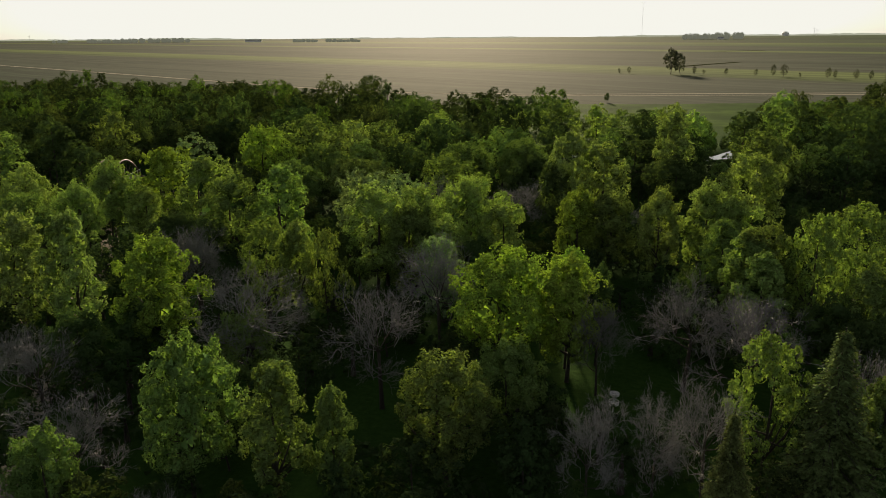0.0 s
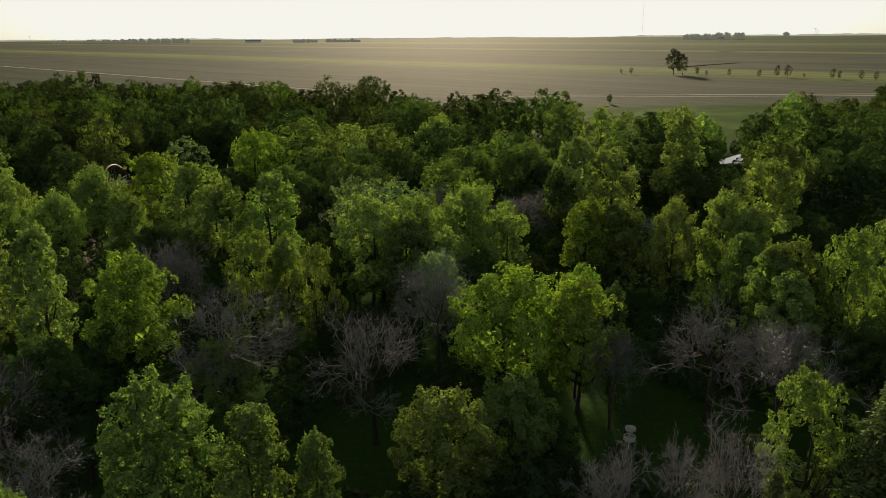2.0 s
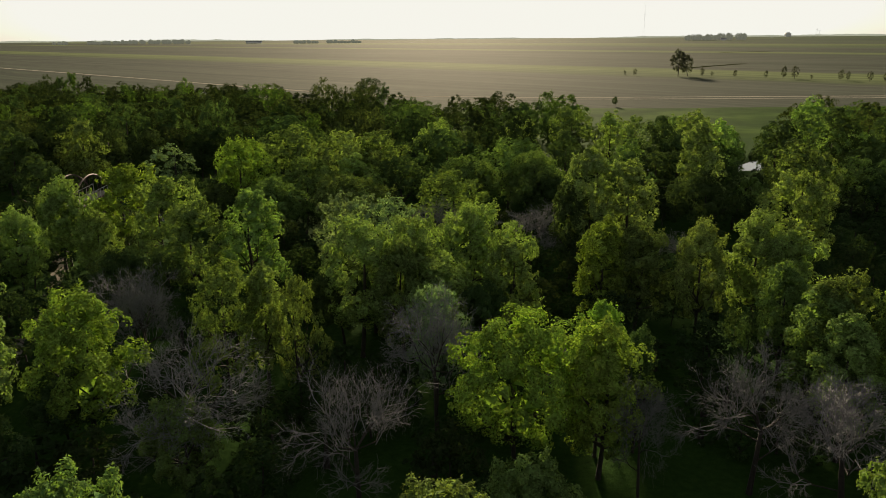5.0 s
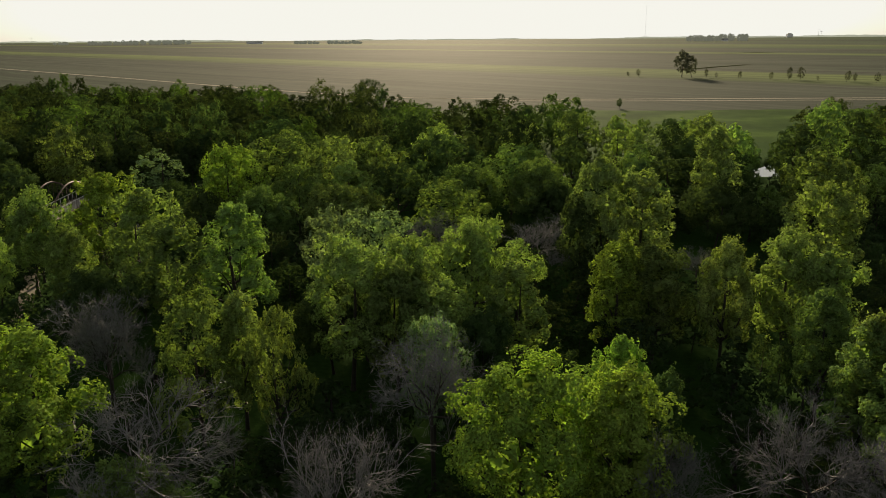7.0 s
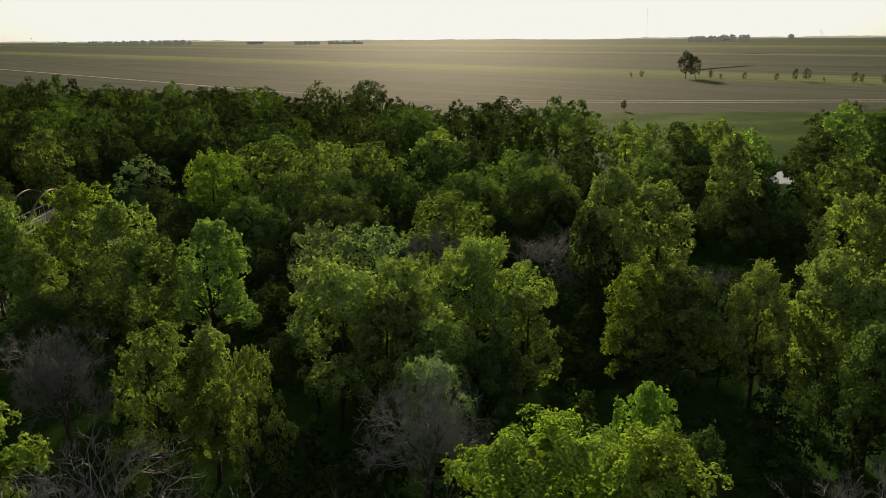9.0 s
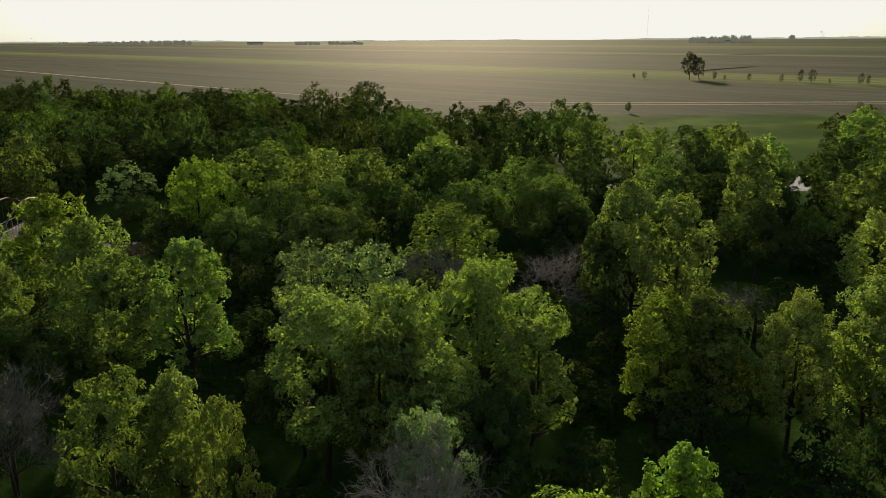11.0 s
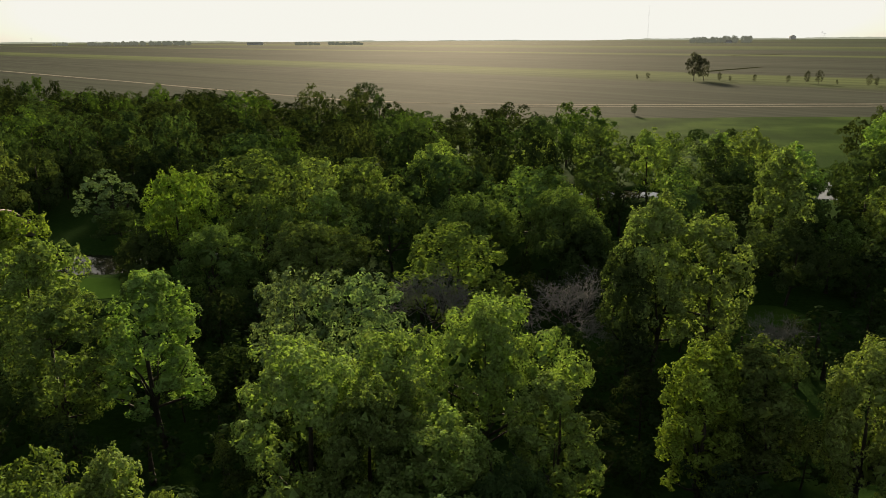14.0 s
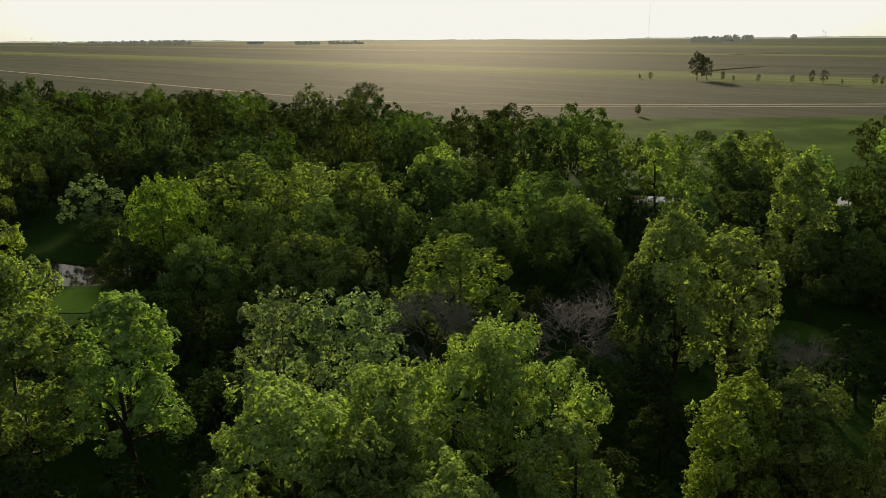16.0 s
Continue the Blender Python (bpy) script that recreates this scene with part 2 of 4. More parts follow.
def crown_masses(form, coarse, rng, closed=1.0):
    """Centres and radii of the rounded masses that the limbs carry, set over an uneven egg-shaped crown."""
    slender, low, apart = FORM[form]
    wide = 10.0 / slender
    foot = 10.0 * low * closed
    middle = foot + (10.0 - foot) * 0.42
    up, down = 10.0 - middle, middle - foot
    size = (0.62 if form == "tuft" else 0.74) * math.sqrt(wide) * coarse
    many = max(6, int(4 * math.pi * wide * 0.5 * (up + down) * 0.72 / (size * size * 2.7 * apart)))
    phase, out = rng.uniform(0, 6.28, 4), []
    for k in range(many):
        h = 1.0 - 1.72 * ((k + rng.uniform(0.1, 0.9)) / many) ** 1.2
        g = k * 2.39996 + rng.uniform(-0.45, 0.45)
        r = size * rng.uniform(0.6, 1.25)
        swell = 1 + 0.16 * math.sin(2 * g + phase[0]) + 0.12 * math.sin(3 * g + phase[1]) + 0.10 * math.sin(5 * g + 3 * h + phase[2])
        ring = math.sqrt(max(0.0, 1 - abs(h) ** (2.6 + 0.5 * (slender - 2.0) if h > 0 else 1.9)))
        reach = max(0.0, wide * ring * swell * rng.uniform(0.76, 1.16) - r * (0.8 if wide > 3.2 else 0.55))
        z = middle + h * (up if h > 0 else down) * rng.uniform(0.86, 1.06) - max(0.0, h) * r * 0.8
        out.append((reach * math.cos(g), reach * math.sin(g), z, r))
    return np.array(out), np.array((0.0, 0.0, middle - 0.6))


def leafy_pattern(form, leaves, length, seed, limbs=14, coarse=1.0, knobs=9, closed=1.0):
    """A crown of billowing masses, each knobbed with small heads whose leaves lie like scales, over a frame of limbs."""
    rng = np.random.default_rng(seed)
    masses, heart = crown_masses(form, coarse, rng, closed)
    centre, radius = masses[:, :3], masses[:, 3]
    open_crown = form == "tuft"
    outward = unit((centre - heart) * (1, 1, 0.75) + (0, 0, 0.35))
    kc, kr, kd, own = [], [], [], []
    for m in range(len(masses)):
        d = unit(rng.normal(size=(knobs * 4, 3)))
        d = d[(d @ outward[m]) + 0.35 * d[:, 2] > -0.25][:knobs]
        r = radius[m] * rng.uniform(0.24, 0.44, len(d)) * (0.85 if open_crown else 1.0)
        kc.append(centre[m] + d * ((radius[m] - 0.45 * r) * rng.uniform(0.82, 1.24 if not open_crown else 1.4, len(d)))[:, None] * (1, 1, 0.86))
        kr.append(r)
        kd.append(d)
        own += [m] * len(d)
    kc, kr, kd, own = np.concatenate(kc), np.concatenate(kr), np.concatenate(kd), np.array(own)
    n = int(leaves * 1.55)
    k = rng.choice(len(kr), n, p=kr ** 2 / (kr ** 2).sum())
    facing = unit(kd[k] * 0.7 + (0, 0, 0.55))
    d = unit(rng.normal(size=(n, 3)) + facing * 0.75)
    shell = 1 - 0.30 * rng.uniform(0, 1, n) ** 2 + 0.28 * (rng.uniform(size=n) < 0.07)
    p = kc[k] + d * (kr[k] * shell)[:, None] * (1, 1, 0.88)
    buried = ((np.linalg.norm(p[:, None, :] - centre[None], axis=2) < radius[None] * 0.7) & (np.arange(len(masses))[None] != own[k][:, None])).any(axis=1)
    keep = np.nonzero(~buried)[0][:leaves]
    p, normals = p[keep], d[keep] * 0.62 + kd[k[keep]] * 0.34 + (0, 0, 0.08) + rng.normal(size=(len(keep), 3)) * (0.30 if leaves > 6000 else 0.2)
    # loose shoots that stand out of the heads
    shoots = max(8, leaves // 110) if leaves > 6000 else 2
    at = rng.choice(np.nonzero(kd[:, 2] > -0.1)[0], shoots)
    way = unit(kd[at] * 0.8 + (0, 0, 0.55) + rng.normal(size=(shoots, 3)) * 0.35)
    each = 9
    along = np.tile(np.linspace(0.75, 1.0, each), shoots) + np.repeat(rng.uniform(0.0, 0.85, shoots), each) * np.tile(np.linspace(0.0, 1.0, each), shoots)
    j = np.repeat(np.arange(shoots), each)
    p = np.concatenate([p, kc[at][j] + way[j] * (kr[at][j] * along)[:, None] + rng.normal(size=(len(j), 3)) * (kr[at][j] * 0.13)[:, None]])
    normals = np.concatenate([normals, way[j] * 0.3 + (0, 0, 0.4) + rng.normal(size=(len(j), 3)) * 0.6])
    # the twiggy leaf mass inside, out of the light
    inner = 56 if leaves > 6000 else 20 if leaves > 3000 else 12 if leaves > 600 else 4
    d = unit(rng.normal(size=(len(masses) * inner, 3)))
    deep = np.repeat(np.arange(len(masses)), inner)
    p = np.concatenate([p, centre[deep] - outward[deep] * 0.12 * radius[deep][:, None] + d * (radius[deep] * 0.55)[:, None] * (1, 1, 0.85)])
    normals = np.concatenate([normals, d])
    sizes = np.concatenate([np.ones(len(keep) + len(j)), radius[deep] * (0.26 if open_crown else 0.36) / length])
    crown = leaf_mesh("crown", p, normals, length, length * 0.74, rng, 10.0 / FORM[form][0], sizes)
    verts, faces = [], []
    lean = rng.uniform(-0.25, 0.25, 2)
    fork = 2.0 if form not in ("bush", "dome") else 0.4
    tube(verts, faces, [(0, 0, -0.3), (0, 0, 0.25), (lean[0], lean[1], fork), (lean[0] * 2, lean[1] * 2, 5.5), (lean[0] * 1.5, lean[1] * 2, 8.0)],
         [0.24, 0.15, 0.12, 0.085, 0.03], 7)
    for cx, cy, cz, r in masses[-limbs:]:
        low = Vector((lean[0] * 1.2, lean[1] * 1.2, max(0.3, min(fork + rng.uniform(0, 2.6), cz - 0.8))))
        end = Vector((cx, cy, cz + r * 0.3))
        mid = low.lerp(end, 0.55) + Vector((rng.uniform(-0.3, 0.3), rng.uniform(-0.3, 0.3), -0.3))
        tube(verts, faces, [low, mid, end], [0.085, 0.05, 0.012], 4)
    return mesh_of("trunk", verts, faces, True), crown


def bare_pattern(seed, counts=(7, 5, 5, 5, 5)):
    """A leafless tree: limbs that fork again and again into crooked twigs."""
    rng = np.random.default_rng(seed)
    trunk_v, trunk_f, twig_v, twig_f = [], [], [], []
    top = Vector((rng.uniform(-0.4, 0.4), rng.uniform(-0.4, 0.4), 3.6))
    tube(trunk_v, trunk_f, [(0, 0, -0.3), (0, 0, 0.3), top * 0.55, top], [0.22, 0.16, 0.13, 0.10], 7)

    def grow(start, way, length, radius, level):
        bend = Vector(rng.normal(size=3)) * 0.30
        mid = start + (way + bend).normalized() * length * 0.5
        end = mid + (way - bend * 0.6 + Vector((0, 0, 0.10))).normalized() * length * 0.5
        v, f = (trunk_v, trunk_f) if level == 0 else (twig_v, twig_f)
        if level < 3:
            tube(v, f, [start, mid, end], [radius, radius * 0.8, radius * 0.55], 5 if level < 2 else 3)
        elif level == 3:
            tube(v, f, [start, end], [radius, radius * 0.6], 3)
        else:
            n, s = len(v), way.orthogonal().normalized() * radius
            v.extend((start - s, start + s, end))
            f.append((n, n + 1, n + 2))
        if level >= len(counts) - 1:
            return
        for k in range(counts[level + 1]):
            at = mid.lerp(end, rng.uniform(-0.4, 1.0)) if k else end
            side = Vector(rng.normal(size=3)).cross(way).normalized()
            turn = (way + side * rng.uniform(0.55, 1.25) + Vector((0, 0, 0.06))).normalized()
            grow(at, turn, length * rng.uniform(0.46, 0.74), max(0.0075, radius * 0.52), level + 1)
    for k in range(counts[0] + 2):
        g = k * 2.4 + rng.uniform(-0.3, 0.3)
        up = rng.uniform(0.35, 1.7) if k < counts[0] else rng.uniform(0.0, 0.5)
        grow(top * (1.0 if k < counts[0] else rng.uniform(0.5, 0.9)), Vector((math.cos(g), math.sin(g), up)).normalized(), rng.uniform(2.0, 2.8), 0.046, 0)
    wide = 4.2 / float(np.percentile([math.hypot(p[0], p[1]) for p in twig_v], 95))
    tall = 9.0 / max(p[2] for p in twig_v)
    for v in (trunk_v, twig_v):
        v[:] = [(p[0] * wide, p[1] * wide, p[2] * tall) for p in v]
    return mesh_of("trunk", trunk_v, trunk_f, True), mesh_of("crown", twig_v, twig_f)


def spruce_pattern(seed):
    """Drooping tiers of boughs; 10 m high, 3 m in radius at the foot."""
    rng = np.random.default_rng(seed)
    verts, faces = [], []
    tube(verts, faces, [(0, 0, -0.3), (0, 0, 3), (0, 0, 10)], [0.22, 0.16, 0.02], 7)
    places, normals = [], []
    for tier in range(34):
        z = 0.8 + tier * 0.27
        reach = 3.0 * (1 - z / 10.2) ** 0.95 + 0.06
        for k in range(9):
            g = k * 0.698 + tier * 1.1 + rng.uniform(-0.25, 0.25)
            out, n = reach * rng.uniform(0.7, 1.1), max(12, int(64 * reach / 3))
            s = np.linspace(0.15, 1.0, n)[:, None]
            way, side = np.array((math.cos(g), math.sin(g), 0.0)), np.array((-math.sin(g), math.cos(g), 0.0))
            line = way * s * out + np.array((0, 0, 1.0)) * (z - 0.42 * out * s ** 1.5 + 0.12 * s ** 4 * out)
            tube(verts, faces, [(0, 0, z), tuple(line[n // 2]), tuple(line[-1])], [0.03, 0.018, 0.006], 3)
            for sign in (-1, 1):
                off = side * sign * (0.32 * (1.15 - s)) * out * 0.55 + rng.normal(size=(n, 3)) * 0.07
                places.append(line + off - (0, 0, 0.05))
                normals.append(np.tile((0, 0, 1.0), (n, 1)) + way * 0.4 + side * sign * 0.5 + rng.normal(size=(n, 3)) * 0.35)
    return mesh_of("trunk", verts, faces), leaf_mesh("crown", np.concatenate(places), np.concatenate(normals), 0.27, 0.10, rng)


PATTERN = {(form, level): [leafy_pattern(form, int(leaves * share), length, 100 * level + 7 * k + 3 * i, 14 - 3 * level, coarse, knobs, (0.72, 0.62, 0.45)[level]) for k in range(count)]
           for level, leaves, length, coarse, knobs, count in ((0, 18000, 0.155, 0.96, 10, 4), (1, 9500, 0.21, 0.96, 9, 3), (2, 4800, 0.29, 1.05, 7, 3))
           for i, (form, share) in enumerate((("wide", 1.25), ("round", 1.0), ("upright", 0.85), ("slim", 0.65), ("tuft", 0.75)))}
for k, form in enumerate(("wide", "round", "upright", "slim")):
    PATTERN[form, 3] = [leafy_pattern(form, 1900, 0.42, 461 + 3 * k + j, 4, 1.1, 6, 0.4) for j in range(2)]
PATTERN["top", 3] = [leafy_pattern(("round", "wide")[k % 2], 2200, 0.37, 421 + k, 3, 1.2, 6, 0.5) for k in range(8)]
PATTERN["bush", 0] = [leafy_pattern("bush", 1700, 0.42, 431 + k, 8, 1.1, 7) for k in range(4)]
PATTERN["dome", 1] = [leafy_pattern("dome", 4800, 0.36, 451, 8)]
PATTERN["bush", 2] = [leafy_pattern("bush", 240, 0.95, 445 + k, 2, 1.5, 4) for k in range(4)]
BARE = [bare_pattern(151 + k) for k in range(4)]
SPRUCE = [spruce_pattern(171 + k) for k in range(2)]
LABEL = {
    "bright": "broadleaf tree in fresh bright green spring leaf",
    "ash": "mid-green broadleaf tree with clumped leaves",
    "olive": "olive-green broadleaf tree with a rounded crown",
    "dark": "dark green broadleaf tree in the shaded wood",
    "pale": "grey-green tree with thin silvery foliage",
    "tall": "tall dusty green tree with an upright crown",
    "deep": "broadleaf tree deep in the wood, leaf colour darkened for shade",
    "tuft": "yellow-green tree with open tufted foliage",
}
pick = random.Random(5)
planted = []


def tree(kind, x, y, height, radius, level=None):
    """Plants one tree of the wood; what stands further from the flight line is built of fewer, larger leaves."""
    planted.append((x, y, radius))
    turn = pick.uniform(0, 360)
    if kind == "bare":
        root = tagged(new("bare_tree"), "leafless grey tree with a tangle of fine twigs", "tree", "trees of the wood")
        trunk, twigs = pick.choice(BARE)
        part("trunk", trunk, BARK, root)
        part("crown", twigs, DEAD, root, "thin grey leafless branches")
        wide, high = radius / 4.0, 9.0
    elif kind == "spruce":
        root = tagged(new("spruce_tree"), "dark conifer with drooping tiered boughs", "tree", "trees of the wood")
        trunk, boughs = pick.choice(SPRUCE)
        part("trunk", trunk, BARK, root)
        part("crown", boughs, LEAF["spruce"], root, "drooping dark green needled boughs")
        wide, high = radius / 3.0, 10.0
    else:
        level = level if level is not None else 0 if y < 84 else 1 if y < 116 else 2
        form = "tuft" if kind in ("pale", "tuft") else min(("wide", "round", "upright", "slim"), key=lambda f: abs(math.log(height / radius / FORM[f][0])))
        wide, high = radius * 1.04 * FORM[form][0] / 10.0, 10.0
        trunk, crown = pick.choice(PATTERN[form, level])
        root = tagged(new("tree"), LABEL[kind], "tree", "trees of the wood")
        part("trunk", trunk, BARK, root)
        part("crown", crown, LEAF[kind], root)
    root.matrix_basis = pose(x, y, land_height(x, y) - 0.05, 0, 0, turn) @ Matrix.Diagonal((wide, wide * pick.uniform(0.92, 1.1), height / high, 1))
    return root


# ---- the land: one sheet from under the flight line to the horizon ----
RIVER = [(-400, 95), (-130, 116), (-80, 120), (-55, 124.5), (-38, 120.6), (-28, 126), (-18, 135), (-5, 150), (10, 158), (28, 161), (44, 157), (55, 159),
         (66, 172), (76, 176), (95, 172), (160, 170), (400, 175)]


def river_distance(x, y):
    best = 1e9
    for (ax, ay), (bx, by) in zip(RIVER, RIVER[1:]):
        dx, dy = bx - ax, by - ay
        s = min(1, max(0, ((x - ax) * dx + (y - ay) * dy) / (dx * dx + dy * dy)))
        best = min(best, math.hypot(x - ax - s * dx, y - ay - s * dy))
    return best


def land_height(x, y):
    near = max(0.0, 1 - max(abs(x) - 130, y - 230, -30 - y, 0) / 40)
    h = 0.22 * noise.noise((x * 0.05, y * 0.05, 0.3)) * near + 0.06 * noise.noise((x * 0.3, y * 0.3, 2.0)) * near
    d = river_distance(x, y) if near > 0 or abs(x) < 420 and 60 < y < 260 else 99
    return h - 1.3 * max(0.0, min(1.0, (4.4 - d) / 2.4))


def ground():
    def steps(a, b, fine, far_a, far_b):
        s = list(np.arange(a, b + 0.1, fine))
        g, p = fine, b
        while p < far_b:
            g *= 1.25
            p = min(far_b, p + g)
            s.append(p)
        g, p = fine, a
        while p > far_a:
            g *= 1.25
            p = max(far_a, p - g)
            s.insert(0, p)
        return s
    xs, ys = steps(-130, 130, 2.0, -4200, 4200), steps(-20, 235, 2.0, -600, 4780)
    verts = [(x, y, land_height(x, y)) for y in ys for x in xs]
    w = len(xs)
    faces = [(j * w + i, j * w + i + 1, j * w + w + i + 1, j * w + w + i) for j in range(len(ys) - 1) for i in range(w - 1)]
    ob = new("ground", mesh_of("ground", verts, faces, True))
    ob.data.materials.append(GROUND)
    tagged(ob, "flat grassland and ploughed fields reaching the horizon", "ground", kind="structure")


def ribbon(name, line, width, lift, mat, label, category, follow=True):
    """A flat band laid along a line."""
    verts, faces = [], []
    pts = []
    for (ax, ay), (bx, by) in zip(line, line[1:]):
        n = max(1, int(math.hypot(bx - ax, by - ay) / 4))
        pts += [(ax + (bx - ax) * k / n, ay + (by - ay) * k / n) for k in range(n)]
    pts.append(line[-1])
    for k, (x, y) in enumerate(pts):
        (ax, ay), (bx, by) = pts[max(k - 1, 0)], pts[min(k + 1, len(pts) - 1)]
        d = math.hypot(bx - ax, by - ay)
        nx, ny = -(by - ay) / d, (bx - ax) / d
        for side in (-1, -0.5, 0, 0.5, 1):
            wob = 1 + 0.25 * noise.noise((x * 0.15, y * 0.15, side))
            px, py = x + nx * side * width / 2 * wob, y + ny * side * width / 2 * wob
            verts.append((px, py, (land_height(px, py) if follow else 0) + lift))
    for k in range(len(pts) - 1):
        for s in range(4):
            i = k * 5 + s
            faces.append((i, i + 1, i + 6, i + 5))
    ob = new(name, mesh_of(name, verts, faces, True))
    ob.data.materials.append(mat)
    return tagged(ob, label, category, kind="structure")


ground()
ribbon("water", RIVER, 7.4, -0.45, WATER, "still river winding through the wood, reflecting the sky", "river", follow=False)
ribbon("gravel_track", [(-4, -70), (-10, -20), (-18, 22), (-25, 39), (-33, 66), (-39, 86), (-47, 104)], 1.5, 0.05, GRAVEL, "pale gravel track through the trees", "track")
ribbon("field_road", [(-640, 948), (-329, 638), (-193, 502), (-86, 392), (-40, 350), (-16, 338), (40, 326), (110, 325), (260, 322), (600, 320)], 3.0, 0.04, DIRT_ROAD,
       "pale dirt road crossing the open fields", "road")
ribbon("field_road", [(20, 321.5), (60, 317), (140, 315.5), (300, 313), (600, 311)], 2.2, 0.04, DIRT_ROAD, "pale second wheel track beside the dirt road", "road")



def lawn(x, y, rx, ry):
    """A mown patch, following the ground."""
    verts, faces, n = [(x, y, land_height(x, y) + 0.04)], [], 40
    for ring in (0.33, 0.66, 1.0):
        for k in range(n):
            g = 2 * math.pi * k / n
            w = ring * (1 + 0.18 * noise.noise((math.cos(g) * 1.5, math.sin(g) * 1.5, x)))
            px, py = x + rx * w * math.cos(g), y + ry * w * math.sin(g)
            verts.append((px, py, land_height(px, py) + 0.04))
    for k in range(n):
        m = (k + 1) % n
        faces.append((0, 1 + k, 1 + m))
        for ring in (0, 1):
            a = 1 + ring * n
            faces.append((a + k, a + n + k, a + n + m, a + m))
    ob = new("lawn", mesh_of("lawn", verts, faces, True))
    ob.data.materials.append(LAWN)
    tagged(ob, "mown green grass clearing among the trees", "lawn", kind="structure")


lawn(-34.5, 111.5, 5.5, 3.6)
lawn(27.0, 103.5, 3.4, 2.6)

# ---- the wood: trees one by one ----
tree("spruce", 19.1, 36.0, 10.2, 3.5)
tree("spruce", 12.6, 31.9, 7.8, 2.3)
tree("tuft", 16.6, 38.2, 9.0, 2.3)
tree("bare", 6.8, 35.2, 7.3, 1.9)
tree("bare", 10.1, 35.4, 7.7, 1.7)
tree("bare", 12.9, 36.2, 8.1, 2.2)
tree("bare", 15.9, 50.3, 9.0, 3.6)
tree("bare", 19.4, 47.4, 9.0, 4.0)
tree("bright", 3.5, 51.2, 10.1, 4.0)
tree("bright", 8.1, 51.7, 9.3, 2.9)
tree("ash", -0.2, 38.4, 8.0, 2.5)
tree("ash", 3.4, 41.4, 7.5, 2.2)
tree("bare", 9.8, 49.6, 8.0, 2.1)
tree("ash", -13.4, 36.4, 9.8, 2.5)
tree("ash", -8.7, 35.4, 8.7, 2.0)
tree("ash", -19.2, 33.2, 6.5, 1.7)
tree("bare", -19.6, 36.7, 6.5, 2.9)
tree("bare", -4.6, 47.8, 9.6, 3.4)
tree("bare", -14.0, 51.0, 9.6, 4.2)
tree("ash", -13.8, 48.9, 6.5, 2.1)
tree("bright", -21.3, 54.8, 10.2, 3.4)
tree("dark", -22.6, 54.6, 6.0, 2.5)
tree("tuft", -14.9, 61.4, 9.8, 2.9)
tree("olive", -12.8, 63.4, 9.2, 2.1)
tree("tuft", -10.0, 60.8, 9.2, 1.9)
tree("bare", -0.9, 56.5, 10.3, 3.2)
tree("pale", -1.0, 61.0, 8.6, 2.1)
tree("tall", -28.2, 55.6, 11.6, 2.4)
tree("tall", -32.6, 57.0, 11.4, 2.3)
tree("bare", -25.4, 45.1, 7.0, 3.0)
tree("bare", -22.2, 65.7, 8.5, 3.2)
tree("dark", -24.3, 47.9, 7.0, 2.4)
tree("bare", -12.7, 29.9, 5.5, 1.3)
tree("bare", 22.7, 39.1, 8.0, 1.8)
tree("ash", 22.2, 37.4, 7.0, 1.6)
tree("tuft", 30.9, 58.4, 11.4, 3.4)
tree("tuft", 26.4, 54.8, 11.5, 2.8)
tree("ash", 22.1, 57.3, 9.5, 2.3)
tree("bright", 11.7, 72.4, 10.3, 2.4)
tree("ash", 14.7, 73.5, 9.5, 2.4)
tree("olive", 19.2, 72.0, 10.0, 2.7)
tree("olive", 24.2, 73.4, 10.5, 3.1)
tree("ash", 22.5, 63.9, 9.0, 1.9)
tree("olive", 25.4, 69.9, 10.0, 2.0)
tree("bright", 9.3, 58.6, 8.1, 1.7)
tree("bright", 8.3, 54.1, 8.0, 1.6)
tree("dark", 10.6, 54.6, 8.0, 1.4)
tree("bare", 6.9, 58.0, 7.0, 1.0)
tree("bare", -21.6, 64.9, 8.0, 2.4)
tree("dark", -26.1, 73.7, 7.5, 3.8)
tree("olive", -17.6, 80.3, 11.2, 2.7)
tree("olive", -28.2, 87.4, 11.0, 3.3)
tree("bright", -36.5, 98.4, 10.5, 3.2)
tree("ash", -22.2, 79.0, 10.7, 3.2)
tree("olive", -34.1, 86.0, 8.0, 2.7)
tree("olive", -41.2, 94.2, 9.9, 3.4)
tree("olive", 1.8, 77.4, 10.3, 4.6)
tree("olive", -6.9, 69.3, 11.2, 3.6)
tree("olive", -3.4, 72.4, 10.5, 3.2)
tree("olive", -0.8, 67.5, 8.5, 2.8)
tree("ash", -3.6, 68.3, 9.8, 2.8)
tree("olive", 4.3, 71.1, 8.8, 2.1)
tree("dark", -8.7, 72.0, 7.5, 2.9)
tree("dark", 2.0, 66.5, 7.0, 2.4)
tree("pale", -10.2, 84.2, 10.0, 3.1)
tree("pale", -6.1, 85.2, 9.5, 3.4)
tree("tuft", -0.4, 97.5, 10.0, 4.5)
tree("bare", -1.6, 92.5, 8.9, 3.6)
tree("tall", 13.5, 89.9, 13.6, 2.9, 0)
tree("tall", 17.3, 90.1, 12.0, 2.5)
tree("dark", 11.9, 90.0, 10.0, 2.6)
tree("bare", 8.1, 94.1, 7.0, 3.9)
tree("dark", 10.8, 105.8, 8.5, 3.3)
tree("tall", 31.8, 115.7, 13.4, 3.1)
tree("dark", 29.6, 106.4, 8.2, 4.4)
tree("bright", -26.8, 111.6, 11.8, 4.1)
tree("ash", -22.2, 123.2, 12.0, 6.4)
tree("olive", -15.5, 121.6, 11.2, 5.6)
tree("ash", -9.9, 122.8, 11.2, 4.6)
